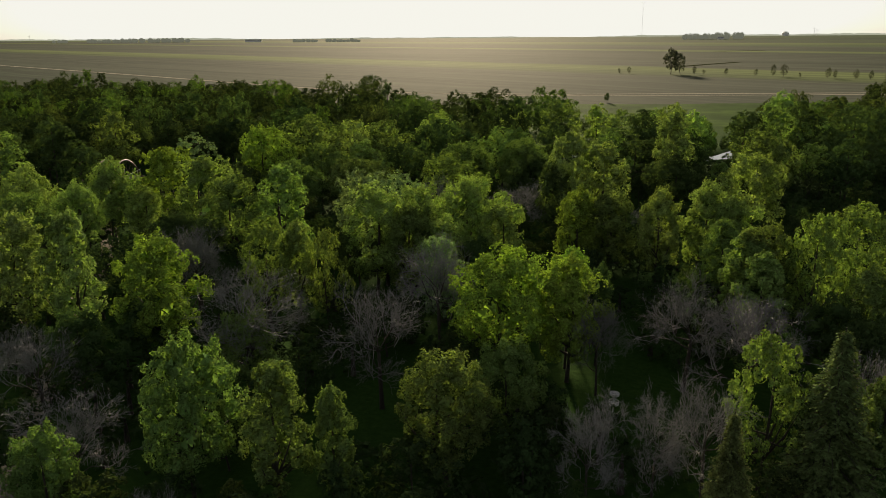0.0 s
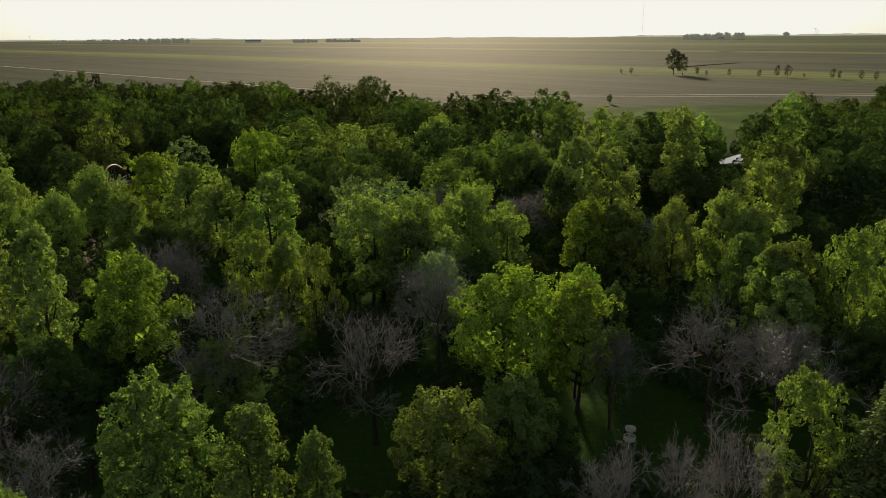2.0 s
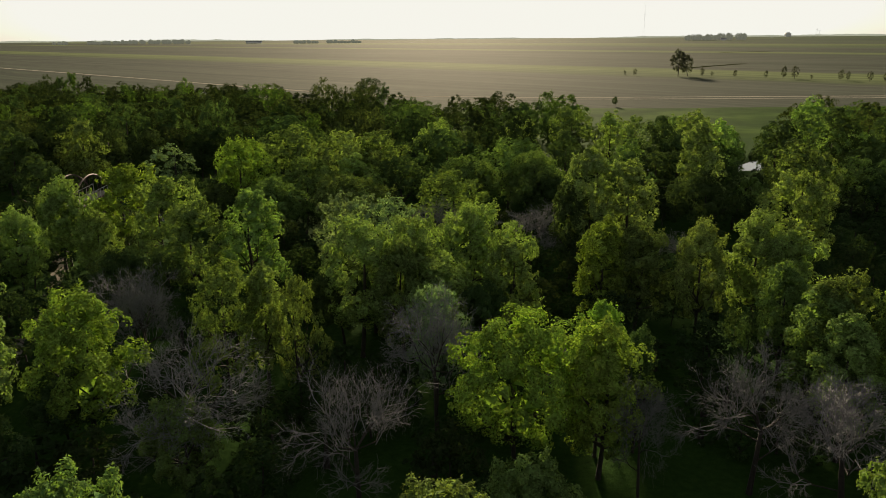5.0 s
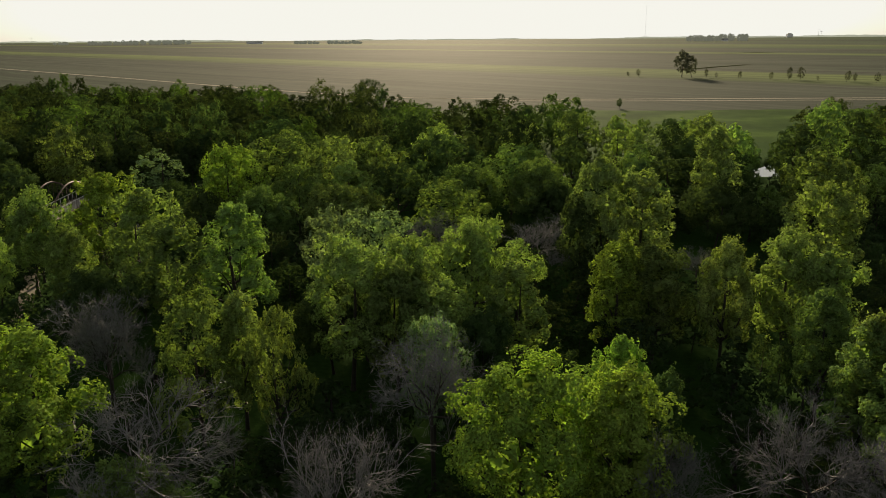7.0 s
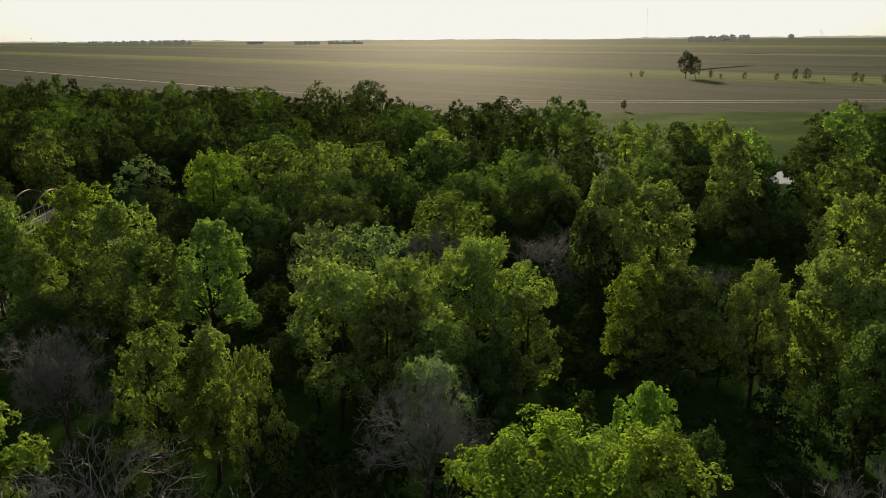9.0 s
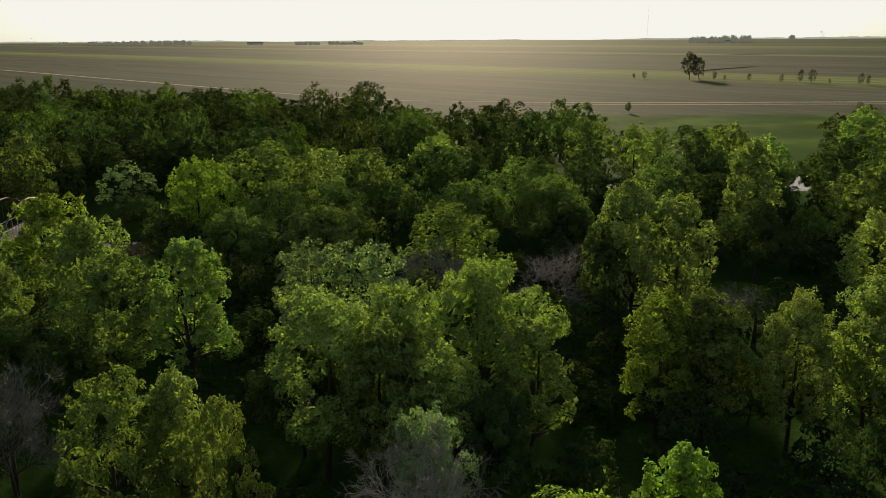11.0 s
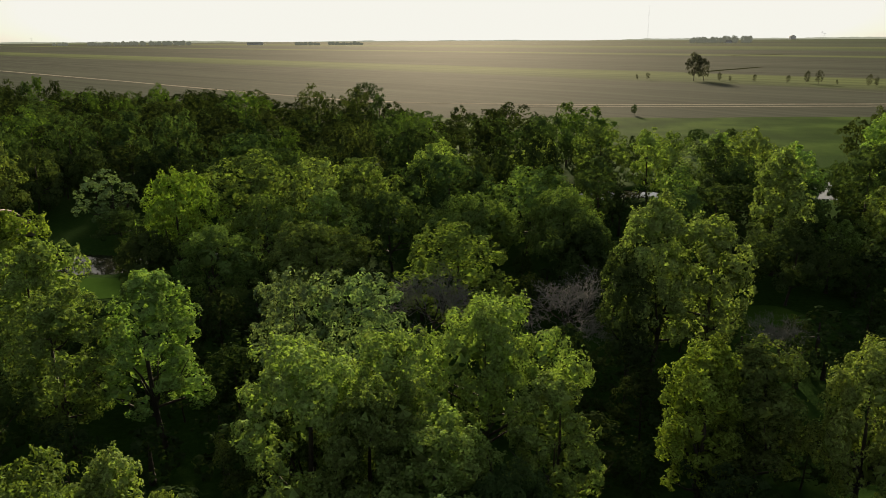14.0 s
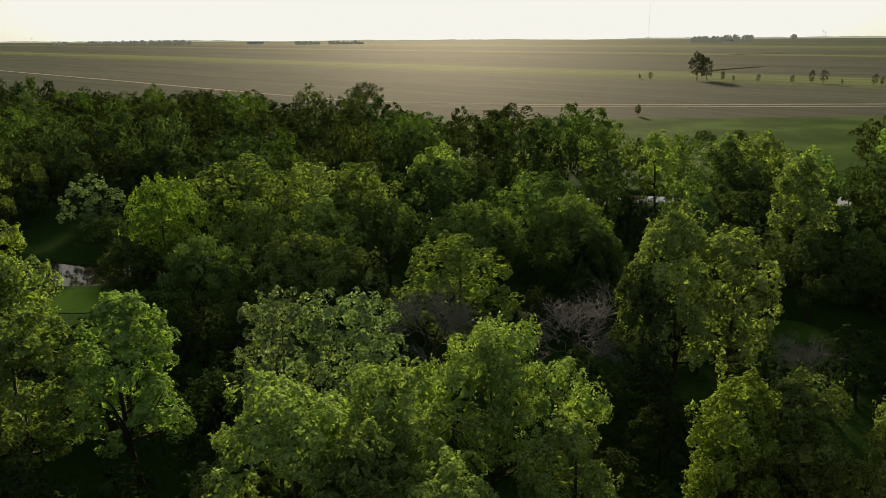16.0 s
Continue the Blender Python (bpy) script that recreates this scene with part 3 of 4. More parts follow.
tree("olive", -2.4, 139.5, 11.0, 4.9)
tree("dark", -6.9, 117.0, 8.5, 4.4)
tree("dark", 2.1, 134.6, 10.5, 4.7)
tree("ash", 7.6, 123.7, 10.0, 6.1)
tree("dark", 16.5, 130.3, 10.2, 3.8)
tree("olive", 11.1, 149.1, 10.5, 4.4)
tree("dark", 21.0, 167.8, 11.0, 4.9)
tree("olive", 27.4, 151.9, 11.0, 4.5)
tree("pale", 34.1, 149.1, 9.5, 4.0)
tree("dark", 33.2, 131.2, 10.0, 3.8)
tree("olive", 40.7, 120.2, 5.0, 2.8)
tree("olive", 64.0, 157.4, 13.0, 4.7)
tree("dark", 59.6, 138.5, 12.5, 4.8)
tree("olive", 36.3, 94.6, 10.0, 3.8)
tree("dark", 46.2, 126.0, 12.0, 4.0)
tree("pale", -44.1, 135.3, 8.0, 4.0)
tree("dark", -29.1, 108.1, 7.0, 3.7)
tree("ash", -21.3, 104.2, 8.0, 4.4)
tree("ash", -12.7, 105.3, 8.0, 5.1)
tree("ash", 1.8, 113.5, 9.0, 4.9)
tree("ash", 10.2, 114.4, 9.5, 4.2)
tree("dark", 12.0, 108.6, 8.0, 3.2)
tree("bare", 23.3, 91.7, 4.5, 2.4)
tree("olive", -48.1, 87.5, 10.0, 4.5)
tree("olive", -40.1, 82.4, 9.0, 3.2)
tree("olive", -41.4, 93.1, 8.0, 2.6)
tree("ash", -42.8, 75.9, 9.0, 4.2)
tree("ash", 23.6, 57.9, 10.2, 2.6)
tree("ash", 27.9, 50.0, 9.0, 2.2)
tree("olive", 22.0, 53.6, 9.0, 2.2)
tree("dark", 25.8, 50.0, 7.0, 2.7)
tree("dark", 26.0, 45.7, 7.0, 2.1)
tree("tuft", -12.6, 40.0, 4.5, 1.4)
tree("ash", -5.9, 35.6, 7.3, 1.4)
tree("dark", -40.0, 128.5, 4.6, 3.0)
tree("ash", -33.5, 131.0, 5.2, 3.2)
tree("dark", 48.5, 128.5, 6.5, 3.8)
tree("ash", 45.5, 122.5, 5.5, 3.0)
tree("dark", 51.5, 125.0, 7.0, 3.4)
tree("dark", -4.6, 138.0, 9.0, 4.6)
tree("dark", -4.6, 142.5, 4.6, 3.2)
tree("dark", -0.6, 141.5, 4.6, 3.0)
tree("dark", -8.6, 139.0, 4.6, 2.8)
tree("ash", 36.0, 172.5, 8.0, 3.6)
tree("olive", 43.0, 170.0, 8.5, 3.6)
tree("dark", 30.5, 176.0, 7.0, 3.5)
tree("dark", 50.0, 172.0, 6.5, 3.2)
tree("dark", 57.5, 158.5, 6.5, 2.6)
tree("dark", 47.6, 150.0, 6.0, 2.2)
tree("dark", 54.4, 150.5, 6.0, 1.6)
tree("dark", 50.0, 205.0, 5.0, 3.2)
tree("dark", 60.0, 214.0, 4.0, 2.6)

# ---- the rest of the wood, filled up to its edge ----
EDGE = [(-260, 330), (-200, 300), (-125, 288), (-93, 264), (-86, 290), (-59, 256), (-44, 244), (-27, 244), (-7, 218), (3, 198), (16, 213), (21, 193), (24, 176), (27, 163),
        (36, 153), (44, 150), (60, 164), (75, 190), (92, 200), (140, 214), (200, 240)]
OPEN = [(10.6, 45.0, 4.5), (-5, 46, 5.5), (8, 71, 4.5), (27, 103, 6.5), (-35, 111, 6.5), (-46, 135, 11), (-52, 122, 6), (-34, 133, 6), (22, 84, 4.0), (10, 60, 3), (-31, 101, 4.5),
        (-26, 116, 4), (27, 151, 3), (51, 149, 3)]


def inside_wood(x, y):
    xs, ys = zip(*EDGE)
    return y < float(np.interp(x, xs, ys)) and river_distance(x, y) > 6.5


# openings through which the river, the lawn and the bridge show from the air: ends on the ground, and where the line of sight comes from
GAPS = [((29, 160), (0, 43)), ((53, 157), (0, 4)), ((-39, 118), (0, 43)), ((-34, 113), (0, 43)),
        ((-28, 124), (0, 36)), ((-49, 131), (0, 4)), ((-51, 124), (0, 40)), ((-44, 130), (0, 43)), ((27, 103), (0, 43)),
        ((-52.5, 127), (0, 3)), ((-52.5, 126), (0, 9)), ((-52.5, 124), (0, 20)), ((-52.5, 124), (0, 42))]


def in_gap(x, y, high, r):
    for (gx, gy), (ex, ey) in GAPS:
        s = ((x - ex) * (gx - ex) + (y - ey) * (gy - ey)) / ((gx - ex) ** 2 + (gy - ey) ** 2)
        if 0 < s < 1 and math.hypot(ex + s * (gx - ex) - x, ey + s * (gy - ey) - y) < r * 0.95 + 0.4 and 24 * (1 - s) < high + 0.5:
            return True
    return False


def free_spot(x, y, gap):
    if any(math.hypot(x - a, y - b) < r for a, b, r in OPEN):
        return False
    return all(math.hypot(x - a, y - b) > gap * 0.5 + r * 0.62 for a, b, r in planted)


fill = random.Random(9)
far_spots, understorey = [], 0
for _ in range(16000):
    y = fill.uniform(30, 330)
    reach = 0.575 * y + 6
    x = fill.uniform(-reach, reach)
    if not inside_wood(x, y):
        continue
    deep = y > 112
    r = fill.uniform(3.2, 6.2) if deep else fill.uniform(1.8, 2.8)
    if not free_spot(x, y, r * (1.75 if deep else 1.3)):
        continue
    kind = fill.choice(["dark", "dark", "olive", "dark", "ash", "dark", "ash"])
    # on the left the inner wood mostly gets leaves with shade in their colour
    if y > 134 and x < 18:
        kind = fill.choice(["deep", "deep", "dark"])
    high = fill.uniform(7.0, 9.5) + fill.uniform(0, 3.6) ** 1.5 * 0.55
    if in_gap(x, y, high if deep else 5.0, r):
        continue
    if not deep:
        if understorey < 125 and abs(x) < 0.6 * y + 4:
            # understorey in the deep leaf, whose darkness stands in for shade
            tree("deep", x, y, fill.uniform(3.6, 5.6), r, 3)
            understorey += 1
    elif y < 158 and abs(x) < 0.6 * y + 2:
        tree(kind, x, y, high, r, 2)
    else:
        planted.append((x, y, r))
        far_spots.append((x, y, high, r))


def joined(name, spots, patterns, label, mat):
    """The thick of the wood, too many plants to tell apart."""
    chunks, verts, faces = [], [], []
    for x, y, high, r in spots:
        me = fill.choice(patterns)[1]
        co = np.empty(len(me.vertices) * 3, np.float32)
        me.vertices.foreach_get("co", co)
        g, w = fill.uniform(0, 6.28), r / 4.2
        turn = np.array([[math.cos(g) * w, -math.sin(g) * w, 0], [math.sin(g) * w, math.cos(g) * w, 0], [0, 0, high / 9.9]])
        z = land_height(x, y)
        chunks.append(co.reshape(-1, 3) @ turn.T + (x, y, z))
        tube(verts, faces, [(x, y, z - 0.3), (x, y, z + high * 0.7)], [0.25, 0.06], 5)
    co = np.concatenate(chunks)
    me = leaves_from(name, co, np.arange(len(co)).reshape(-1, 3))
    me.materials.append(mat)
    root = tagged(new(name, me), label, "wood", kind="stuff")
    part("trunk", mesh_of("trunk", verts, faces), BARK, root)


# left of x = 14 more of the wood takes the shade-darkened deep leaf
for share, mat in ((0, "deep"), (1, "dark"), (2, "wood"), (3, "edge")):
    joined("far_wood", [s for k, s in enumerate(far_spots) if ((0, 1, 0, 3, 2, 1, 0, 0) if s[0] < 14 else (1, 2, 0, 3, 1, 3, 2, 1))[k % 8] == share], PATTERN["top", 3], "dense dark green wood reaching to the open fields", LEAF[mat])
thicket = []
for _ in range(5200):
    y = fill.uniform(34, 166)
    reach = 0.57 * y + 3
    x = fill.uniform(-reach, reach)
    r = fill.uniform(1.4, 2.6)
    if inside_wood(x, y) and free_spot(x, y, r * 1.7) and not in_gap(x, y, 3.0, r):
        thicket.append((x, y, fill.uniform(2.0, 4.2), r))
        planted.append((x, y, r))
# shade under the trees comes partly from this darkened leaf colour
joined("thicket", thicket, PATTERN["bush", 2], "low thicket under the trees, leaf green darkened for shade", LEAF["deep"])


def bush(x, y, height, radius, mat):
    root = tagged(new("bush"), "low green shrub in the shade of the wood", "shrub", "shrubs of the wood")
    trunk, crown = pick.choice(PATTERN["bush", 0])
    part("stem", trunk, BARK, root)
    part("foliage", crown, mat, root)
    s = radius / 4.0
    root.matrix_basis = pose(x, y, land_height(x, y), 0, 0, pick.uniform(0, 360)) @ Matrix.Diagonal((s, s, height / 9.9, 1))
    planted.append((x, y, radius * 0.6))


bushes = 0
for _ in range(2500):
    y = fill.uniform(28, 120)
    reach = 0.52 * y + 2
    x = fill.uniform(-reach, reach)
    r = fill.uniform(1.0, 2.0)
    if bushes < 60 and inside_wood(x, y) and not in_gap(x, y, 3.0, r) and free_spot(x, y, r * 1.3):
        bush(x, y, fill.uniform(1.6, 4.0), r, LEAF[fill.choice(["dark", "deep", "deep"])])
        bushes += 1
for x, y in ((-5.3, 141.0), (-1.4, 141.5), (-9.3, 137.0)):
    bush(x, y, 3.8, 2.7, LEAF["dark"])


# ---- out on the fields: a row of wind-bent trees, a lone shelter tree, a thicket by the road ----
def field_tree(x, y, height, radius, label, kind="dark", lean=0.0, pattern=None):
    root = tagged(new("field_tree"), label, "tree", "trees on the open fields")
    trunk, crown = pattern or pick.choice(PATTERN["round", 2])
    part("trunk", trunk, BARK, root)
    part("crown", crown, LEAF[kind], root)
    root.matrix_basis = pose(x, y, 0.0, 0, lean, pick.uniform(0, 360)) @ Matrix.Diagonal((radius / 4, radius / 4, height / 9.9, 1))


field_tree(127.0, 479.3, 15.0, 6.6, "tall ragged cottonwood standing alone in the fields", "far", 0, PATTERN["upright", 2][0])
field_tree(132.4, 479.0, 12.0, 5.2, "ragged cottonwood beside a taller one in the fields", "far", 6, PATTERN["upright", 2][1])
field_tree(-35.0, 340.0, 7.5, 3.9, "dark rounded tree beyond the edge of the wood", "deep", 0, PATTERN["dome", 1][0])
field_tree(54.1, 286.3, 3.4, 1.3, "small lone tree at the edge of the meadow", "dark")
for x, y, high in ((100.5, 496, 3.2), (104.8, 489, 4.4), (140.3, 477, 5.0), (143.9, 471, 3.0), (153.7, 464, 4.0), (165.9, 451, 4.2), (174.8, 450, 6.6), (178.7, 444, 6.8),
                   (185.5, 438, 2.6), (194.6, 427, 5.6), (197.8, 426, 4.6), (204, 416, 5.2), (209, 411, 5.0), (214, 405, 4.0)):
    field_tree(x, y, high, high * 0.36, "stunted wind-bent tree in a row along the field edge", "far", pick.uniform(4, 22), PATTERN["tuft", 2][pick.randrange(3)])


ribbon("ditch", [(150, 572), (186, 616), (229, 663)], 7.0, 0.03, WEEDS, "dark weedy ditch across the fields", "ditch", follow=False)
ribbon("ditch", [(330, 1040), (366, 1057), (406, 1080)], 12.0, 0.03, WEEDS, "dark weedy ditch across the fields", "ditch", follow=False)

# ---- the horizon ----
def belt(name, x0, x1, y, low, high, label, mat, seed, step=8.5):
    """A distant belt of trees: overlapping rounded heads of leaves on a low dark mass."""
    rng = np.random.default_rng(seed)
    places, normals = [], []
    n = int(abs(x1 - x0) / step)
    for k in range(n):
        x = x0 + (x1 - x0) * (k + rng.uniform(0, 1)) / n
        top = rng.uniform(low, high)
        d = rng.normal(size=(330, 3))
        d /= np.linalg.norm(d, axis=1, keepdims=True)
        places.append(np.array((x, y + rng.uniform(-20, 20), top * 0.5)) + d * (step * 0.8, step * 0.8, top * 0.5))
        normals.append(d + (0, 0, 0.3))
    me = leaf_mesh(name, np.concatenate(places), np.concatenate(normals), step * 0.36, step * 0.3, rng)
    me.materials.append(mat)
    return tagged(new(name, me), label, "shelterbelt", kind="stuff")


# pale base and weak emission stand in for haze over the far belts
FAR_LEAF = plain("haze_glow_shelterbelt", (0.10, 0.11, 0.085), 1.0, 0.0, 0.05, 0.4)
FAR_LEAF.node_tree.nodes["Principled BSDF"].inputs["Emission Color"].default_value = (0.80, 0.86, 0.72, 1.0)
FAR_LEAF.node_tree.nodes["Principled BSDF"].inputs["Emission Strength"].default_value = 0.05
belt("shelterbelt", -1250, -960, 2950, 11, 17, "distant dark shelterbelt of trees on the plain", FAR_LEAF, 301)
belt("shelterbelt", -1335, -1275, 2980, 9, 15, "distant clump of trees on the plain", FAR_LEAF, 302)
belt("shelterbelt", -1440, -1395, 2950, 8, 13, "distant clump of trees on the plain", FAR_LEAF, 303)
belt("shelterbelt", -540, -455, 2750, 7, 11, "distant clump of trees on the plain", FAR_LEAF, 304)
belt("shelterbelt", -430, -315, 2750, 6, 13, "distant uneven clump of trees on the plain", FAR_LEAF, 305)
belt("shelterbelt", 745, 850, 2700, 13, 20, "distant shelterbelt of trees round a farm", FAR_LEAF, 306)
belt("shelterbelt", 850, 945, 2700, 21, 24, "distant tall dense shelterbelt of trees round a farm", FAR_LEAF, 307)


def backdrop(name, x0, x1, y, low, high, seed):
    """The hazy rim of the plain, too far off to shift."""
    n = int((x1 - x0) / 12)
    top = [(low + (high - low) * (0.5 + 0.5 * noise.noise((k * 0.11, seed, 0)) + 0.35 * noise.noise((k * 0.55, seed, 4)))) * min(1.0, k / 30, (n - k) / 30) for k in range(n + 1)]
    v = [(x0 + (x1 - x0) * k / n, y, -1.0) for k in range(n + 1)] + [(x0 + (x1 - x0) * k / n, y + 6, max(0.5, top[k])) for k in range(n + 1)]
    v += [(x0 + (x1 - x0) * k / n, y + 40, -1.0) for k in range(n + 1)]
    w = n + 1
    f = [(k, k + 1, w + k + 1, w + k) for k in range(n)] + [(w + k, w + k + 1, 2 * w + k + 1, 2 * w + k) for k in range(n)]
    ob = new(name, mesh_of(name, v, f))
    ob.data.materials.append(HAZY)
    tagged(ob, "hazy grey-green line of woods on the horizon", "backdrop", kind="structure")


# haze put into the colour: light grey-green base plus a faint glow
HAZY = plain("haze_glow_distance", (0.22, 0.24, 0.19), 1.0, 0.0, 0.01, 0.3)
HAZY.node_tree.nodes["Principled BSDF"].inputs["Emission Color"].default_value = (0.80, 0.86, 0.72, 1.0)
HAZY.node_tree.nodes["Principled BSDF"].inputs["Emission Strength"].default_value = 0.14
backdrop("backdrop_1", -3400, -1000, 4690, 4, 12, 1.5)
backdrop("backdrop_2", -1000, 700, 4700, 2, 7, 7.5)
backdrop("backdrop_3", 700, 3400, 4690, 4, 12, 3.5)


def mast(x, y, height, label):
    """A lattice mast: three legs with cross bracing, and guy wires."""
    root = tagged(new("radio_mast"), label, "mast")
    for k in range(3):
        g = k * 2.0944
        v, f = [], []
        tube(v, f, [(1.2 * math.cos(g), 1.2 * math.sin(g), 0), (1.2 * math.cos(g), 1.2 * math.sin(g), height)], [0.08, 0.08], 5)
        part("leg", mesh_of("leg", v, f), STEEL, root)
    v, f = [], []
    n = int(height / 4)
    for k in range(n):
        a, b = k * 2.0944, (k + 1) * 2.0944
        tube(v, f, [(1.2 * math.cos(a), 1.2 * math.sin(a), k * 4), (1.2 * math.cos(b), 1.2 * math.sin(b), k * 4 + 4)], [0.06, 0.06], 3)
    part("bracing", mesh_of("bracing", v, f), STEEL, root)
    root.matrix_basis = pose(x, y, 0)
    return root


mast(905, 4000, 165, "tall thin steel radio mast on the horizon")


def turbine_pole(x, y, height):
    root = tagged(new("utility_pole"), "distant tall pole with a cross arm on the horizon", "pole", "poles on the horizon")
    v, f = [], []
    tube(v, f, [(0, 0, 0), (0, 0, height)], [0.6, 0.4], 6)
    part("shaft", mesh_of("shaft", v, f), STEEL, root)
    v, f = [], []
    tube(v, f, [(-6, 0, height - 4), (6, 0, height - 4)], [0.5, 0.5], 5)
    part("cross_arm", mesh_of("cross_arm", v, f), STEEL, root)
    root.matrix_basis = pose(x, y, 0)


for x, y, high in ((1950, 4500, 42), (2440, 4500, 58), (2470, 4500, 40), (-2340, 4500, 30), (1990, 4560, 34)):
    turbine_pole(x, y, high)


def grain_store(x, y):
    root = tagged(new("grain_elevator"), "pale blocky grain elevator far off on the horizon", "building")
    bm = bmesh.new()
    bmesh.ops.create_cube(bm, size=1, matrix=Matrix.Translation((0, 0, 9)) @ Matrix.Diagonal((30, 18, 18, 1)))
    bmesh.ops.bevel(bm, geom=bm.edges[:], offset=0.5, segments=1, affect="EDGES")
    me = bpy.data.meshes.new("storehouse")
    bm.to_mesh(me)
    part("storehouse", me, WHITE, root)
    bm = bmesh.new()
    bmesh.ops.create_cube(bm, size=1, matrix=Matrix.Translation((0, 0, 20)) @ Matrix.Diagonal((16, 10, 5, 1)))
    me = bpy.data.meshes.new("headhouse")
    bm.to_mesh(me)
    part("headhouse", me, WHITE, root)
    root.matrix_basis = pose(x, y, 0)


grain_store(1815, 4550)


def far_shed(x, y, length, high):
    root = tagged(new("farm_shed"), "long pale farm shed far off on the plain", "building")
    half = 6
    v = [(-length / 2, -half, 0), (length / 2, -half, 0), (length / 2, half, 0), (-length / 2, half, 0), (-length / 2, -half, high), (length / 2, -half, high),
         (length / 2, half, high), (-length / 2, half, high)]
    part("wall", mesh_of("wall", v, [(0, 1, 5, 4), (1, 2, 6, 5), (2, 3, 7, 6), (3, 0, 4, 7)]), WHITE, root)
    r = [(-length / 2 - 1, -half - 1, high), (length / 2 + 1, -half - 1, high), (length / 2 + 1, 0, high + 3), (-length / 2 - 1, 0, high + 3), (length / 2 + 1, half + 1, high),
         (-length / 2 - 1, half + 1, high)]
    part("roof", mesh_of("roof", r, [(0, 1, 2, 3), (3, 2, 4, 5), (0, 3, 5), (1, 4, 2)]), ROOF, root)
    root.matrix_basis = pose(x, y, 0)


far_shed(-712, 2900, 55, 6)
far_shed(855, 2660, 16, 5)


# ---- in the clearings: the disc-throwing target and the footbridge ----
def disc_basket(x, y):
    """A post with a wire tray and, above it, a ring from which chains hang."""
    root = tagged(new("disc_golf_basket"), "pale steel disc golf basket with a chain ring in the clearing", "disc golf basket")
    v, f = [], []
    tube(v, f, [(0, 0, -0.2), (0, 0, 1.42)], [0.03, 0.03], 10)
    part("post", mesh_of("post", v, f, True), STEEL, root)

    def hoop(radius, z, thick):
        v, f = [], []
        n, m = 28, 6
        for a in range(n):
            for b in range(m):
                g, s = 2 * math.pi * a / n, 2 * math.pi * b / m
                v.append(((radius + thick * math.cos(s)) * math.cos(g), (radius + thick * math.cos(s)) * math.sin(g), z + thick * math.sin(s)))
                f.append((a * m + b, (a + 1) % n * m + b, (a + 1) % n * m + (b + 1) % m, a * m + (b + 1) % m))
        return v, f
    ring = part("chain_ring", mesh_of("chain_ring", *hoop(0.29, 1.36, 0.03), True), PALE_STEEL, root)
    v, f = hoop(0.29, 1.24, 0.02)
    part("lower_hoop", mesh_of("lower_hoop", v, f, True), PALE_STEEL, ring)
    v, f = [], []
    for k in range(24):
        g = k * math.pi / 12
        tube(v, f, [(0.29 * math.cos(g), 0.29 * math.sin(g), 1.24), (0.29 * math.cos(g), 0.29 * math.sin(g), 1.36)], [0.012, 0.012], 4)
    part("band", mesh_of("band", v, f), PALE_STEEL, ring)
    for k in range(12):
        g = k * math.pi / 6
        v, f = [], []
        tube(v, f, [(0, 0, 1.40), (0.29 * math.cos(g), 0.29 * math.sin(g), 1.37)], [0.012, 0.012], 4)
        part("spoke", mesh_of("spoke", v, f), PALE_STEEL, ring)
        v, f = [], []
        c, s = math.cos(g + 0.2), math.sin(g + 0.2)
        tube(v, f, [(0.24 * c, 0.24 * s, 1.35), (0.14 * c, 0.14 * s, 1.05), (0.05 * c, 0.05 * s, 0.78)], [0.010, 0.010, 0.010], 4)
        part("chain", mesh_of("chain", v, f), STEEL, root)
    tray = part("tray", mesh_of("tray", *hoop(0.33, 0.80, 0.025), True), PALE_STEEL, root)
    v, f = hoop(0.33, 0.60, 0.02)
    part("tray_floor_hoop", mesh_of("tray_floor_hoop", v, f, True), PALE_STEEL, tray)
    v, f = hoop(0.17, 0.60, 0.012)
    part("tray_floor_hoop", mesh_of("tray_floor_hoop", v, f, True), PALE_STEEL, tray)
    for k in range(24):
        g = k * math.pi / 12
        v, f = [], []
        tube(v, f, [(0.02 * math.cos(g), 0.02 * math.sin(g), 0.60), (0.33 * math.cos(g), 0.33 * math.sin(g), 0.60), (0.33 * math.cos(g), 0.33 * math.sin(g), 0.80)], [0.009] * 3, 4)
        part("wire", mesh_of("wire", v, f), PALE_STEEL, tray)
    root.matrix_basis = pose(x, y, land_height(x, y), 0, 3, 0)


disc_basket(10.5, 47.2)


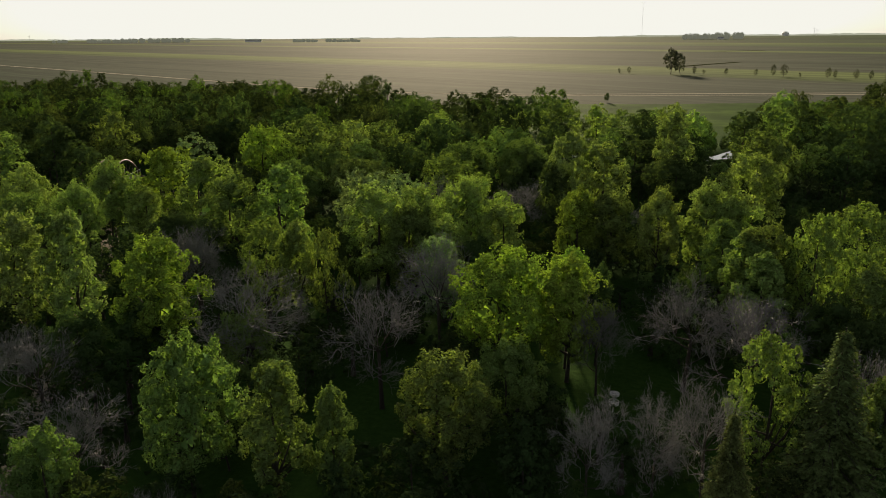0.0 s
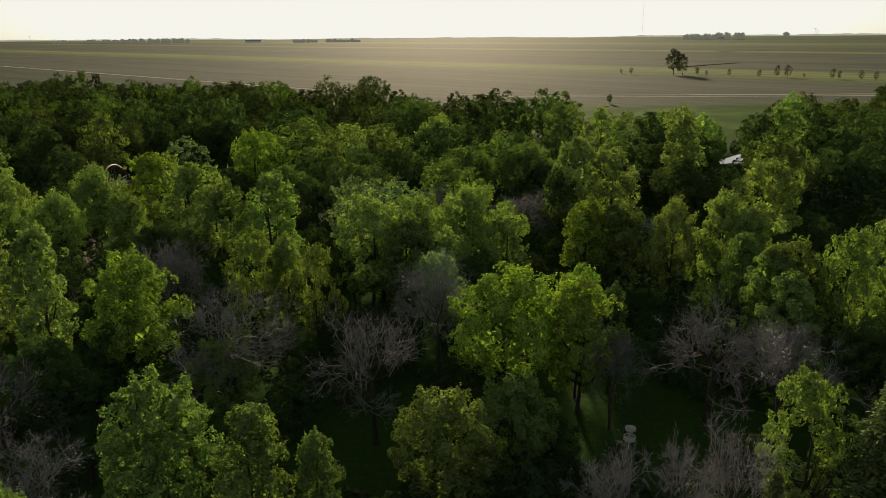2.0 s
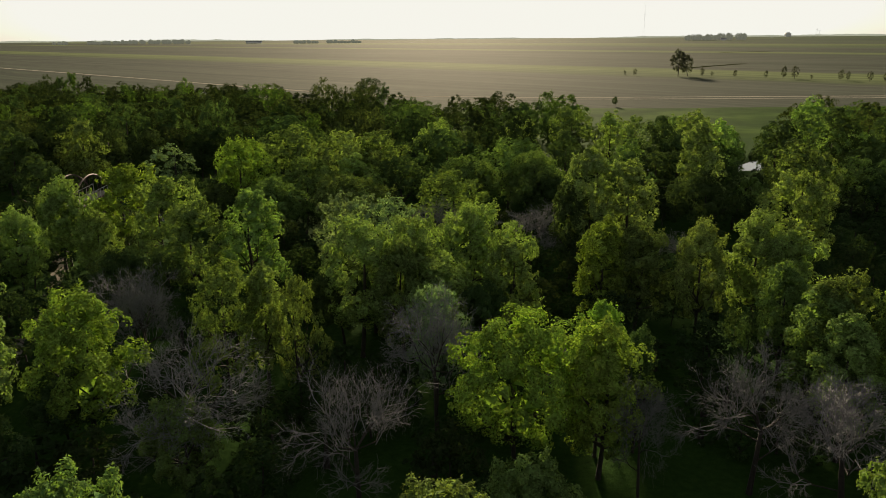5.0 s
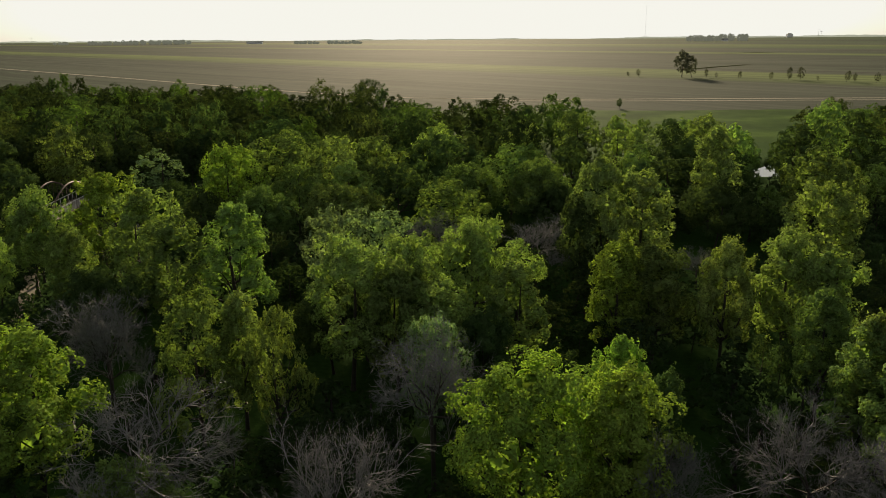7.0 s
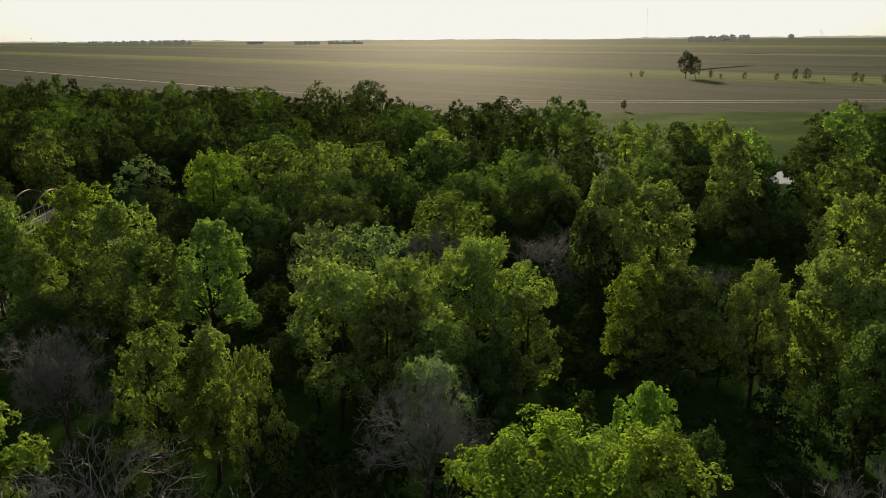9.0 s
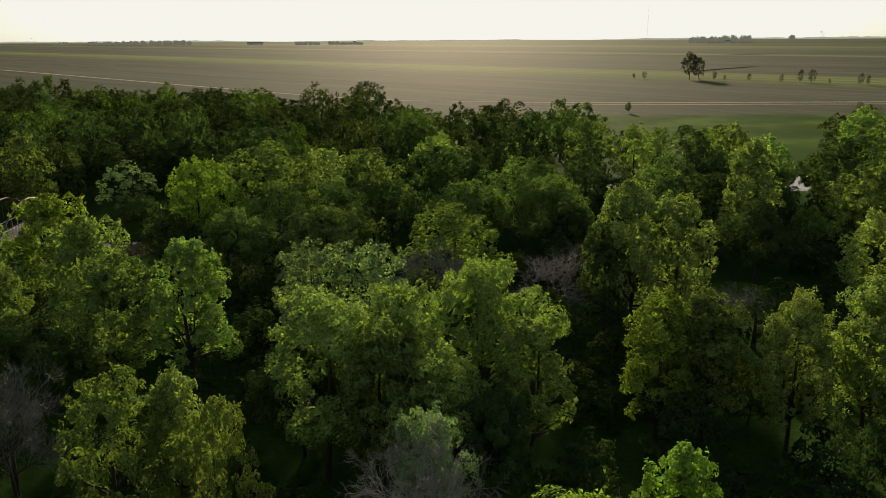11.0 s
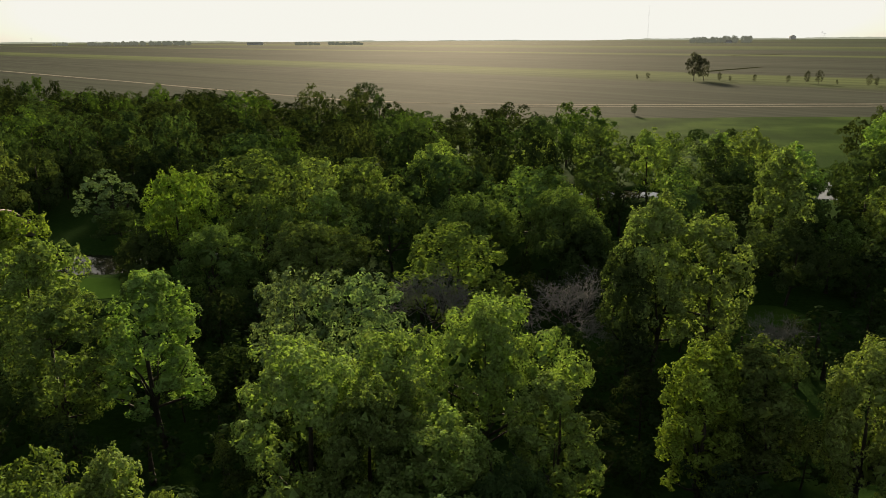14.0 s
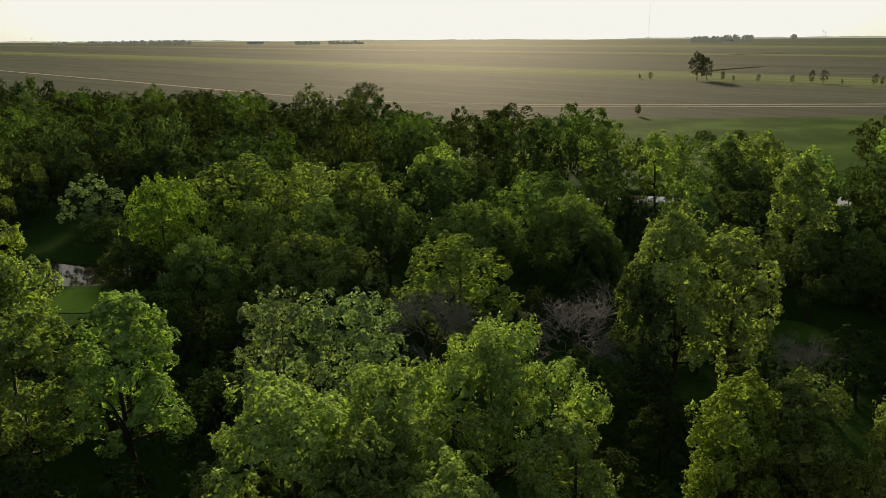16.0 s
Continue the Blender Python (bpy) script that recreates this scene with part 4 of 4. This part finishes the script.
def arch_bridge(x, y, turn):
    """A bowstring footbridge: two steel arches with hangers and tie beams, plank deck and pale handrails."""
    root = tagged(new("arch_footbridge"), "rust-brown steel arch footbridge over the river", "bridge")
    half, rise, wide, deck = 8.5, 3.9, 1.5, 0.75

    def arch_z(s):
        return deck + rise * (1 - s * s)
    for side in (-1, 1):
        v, f = [], []
        tube(v, f, [(side * wide, half * s, arch_z(s)) for s in [k / 12 - 1 for k in range(25)]], [0.12] * 25, 6)
        arch = part("arch", mesh_of("arch", v, f, True), RUST, root)
        for k in range(1, 12):
            s = k / 6 - 1
            v, f = [], []
            tube(v, f, [(side * wide, half * s, deck), (side * wide, half * s, arch_z(s))], [0.025, 0.025], 5)
            part("hanger", mesh_of("hanger", v, f), RUST, arch)
        v, f = [], []
        tube(v, f, [(side * wide, -half, deck), (side * wide, half, deck)], [0.15, 0.15], 6)
        part("tie_beam", mesh_of("tie_beam", v, f), RUST, root)
        v, f = [], []
        tube(v, f, [(side * (wide - 0.2), -half, deck + 1.15), (side * (wide - 0.2), half, deck + 1.15)], [0.05, 0.05], 5)
        rail = part("handrail", mesh_of("handrail", v, f), PALE_STEEL, root, "pale steel handrail")
        for k in range(13):
            s = k / 6 - 1
            v, f = [], []
            tube(v, f, [(side * (wide - 0.2), half * s, deck), (side * (wide - 0.2), half * s, deck + 1.15)], [0.03, 0.03], 4)
            part("baluster", mesh_of("baluster", v, f), PALE_STEEL, rail)
        bm = bmesh.new()
        bmesh.ops.create_cube(bm, size=1, matrix=Matrix.Translation((0, side * (half + 0.4), deck / 2 - 0.5)) @ Matrix.Diagonal((3.6, 1.0, deck + 1.0, 1)))
        bmesh.ops.bevel(bm, geom=bm.edges[:], offset=0.06, segments=1, affect="EDGES")
        me = bpy.data.meshes.new("abutment")
        bm.to_mesh(me)
        part("abutment", me, GRAVEL, root, "grey concrete abutment")
    bm = bmesh.new()
    bmesh.ops.create_cube(bm, size=1, matrix=Matrix.Diagonal((2 * wide - 0.3, 0.26, 0.06, 1)))
    plank = bpy.data.meshes.new("plank")
    bm.to_mesh(plank)
    for k in range(57):
        ob = part("plank", plank, BOARD, root)
        ob.location = (0, -half + 0.3 + k * 0.29, deck + 0.05 + 0.008 * (k % 3))
    root.matrix_basis = pose(x, y, 0.15, 0, 0, turn)


arch_bridge(-54.0, 124.6, 4)
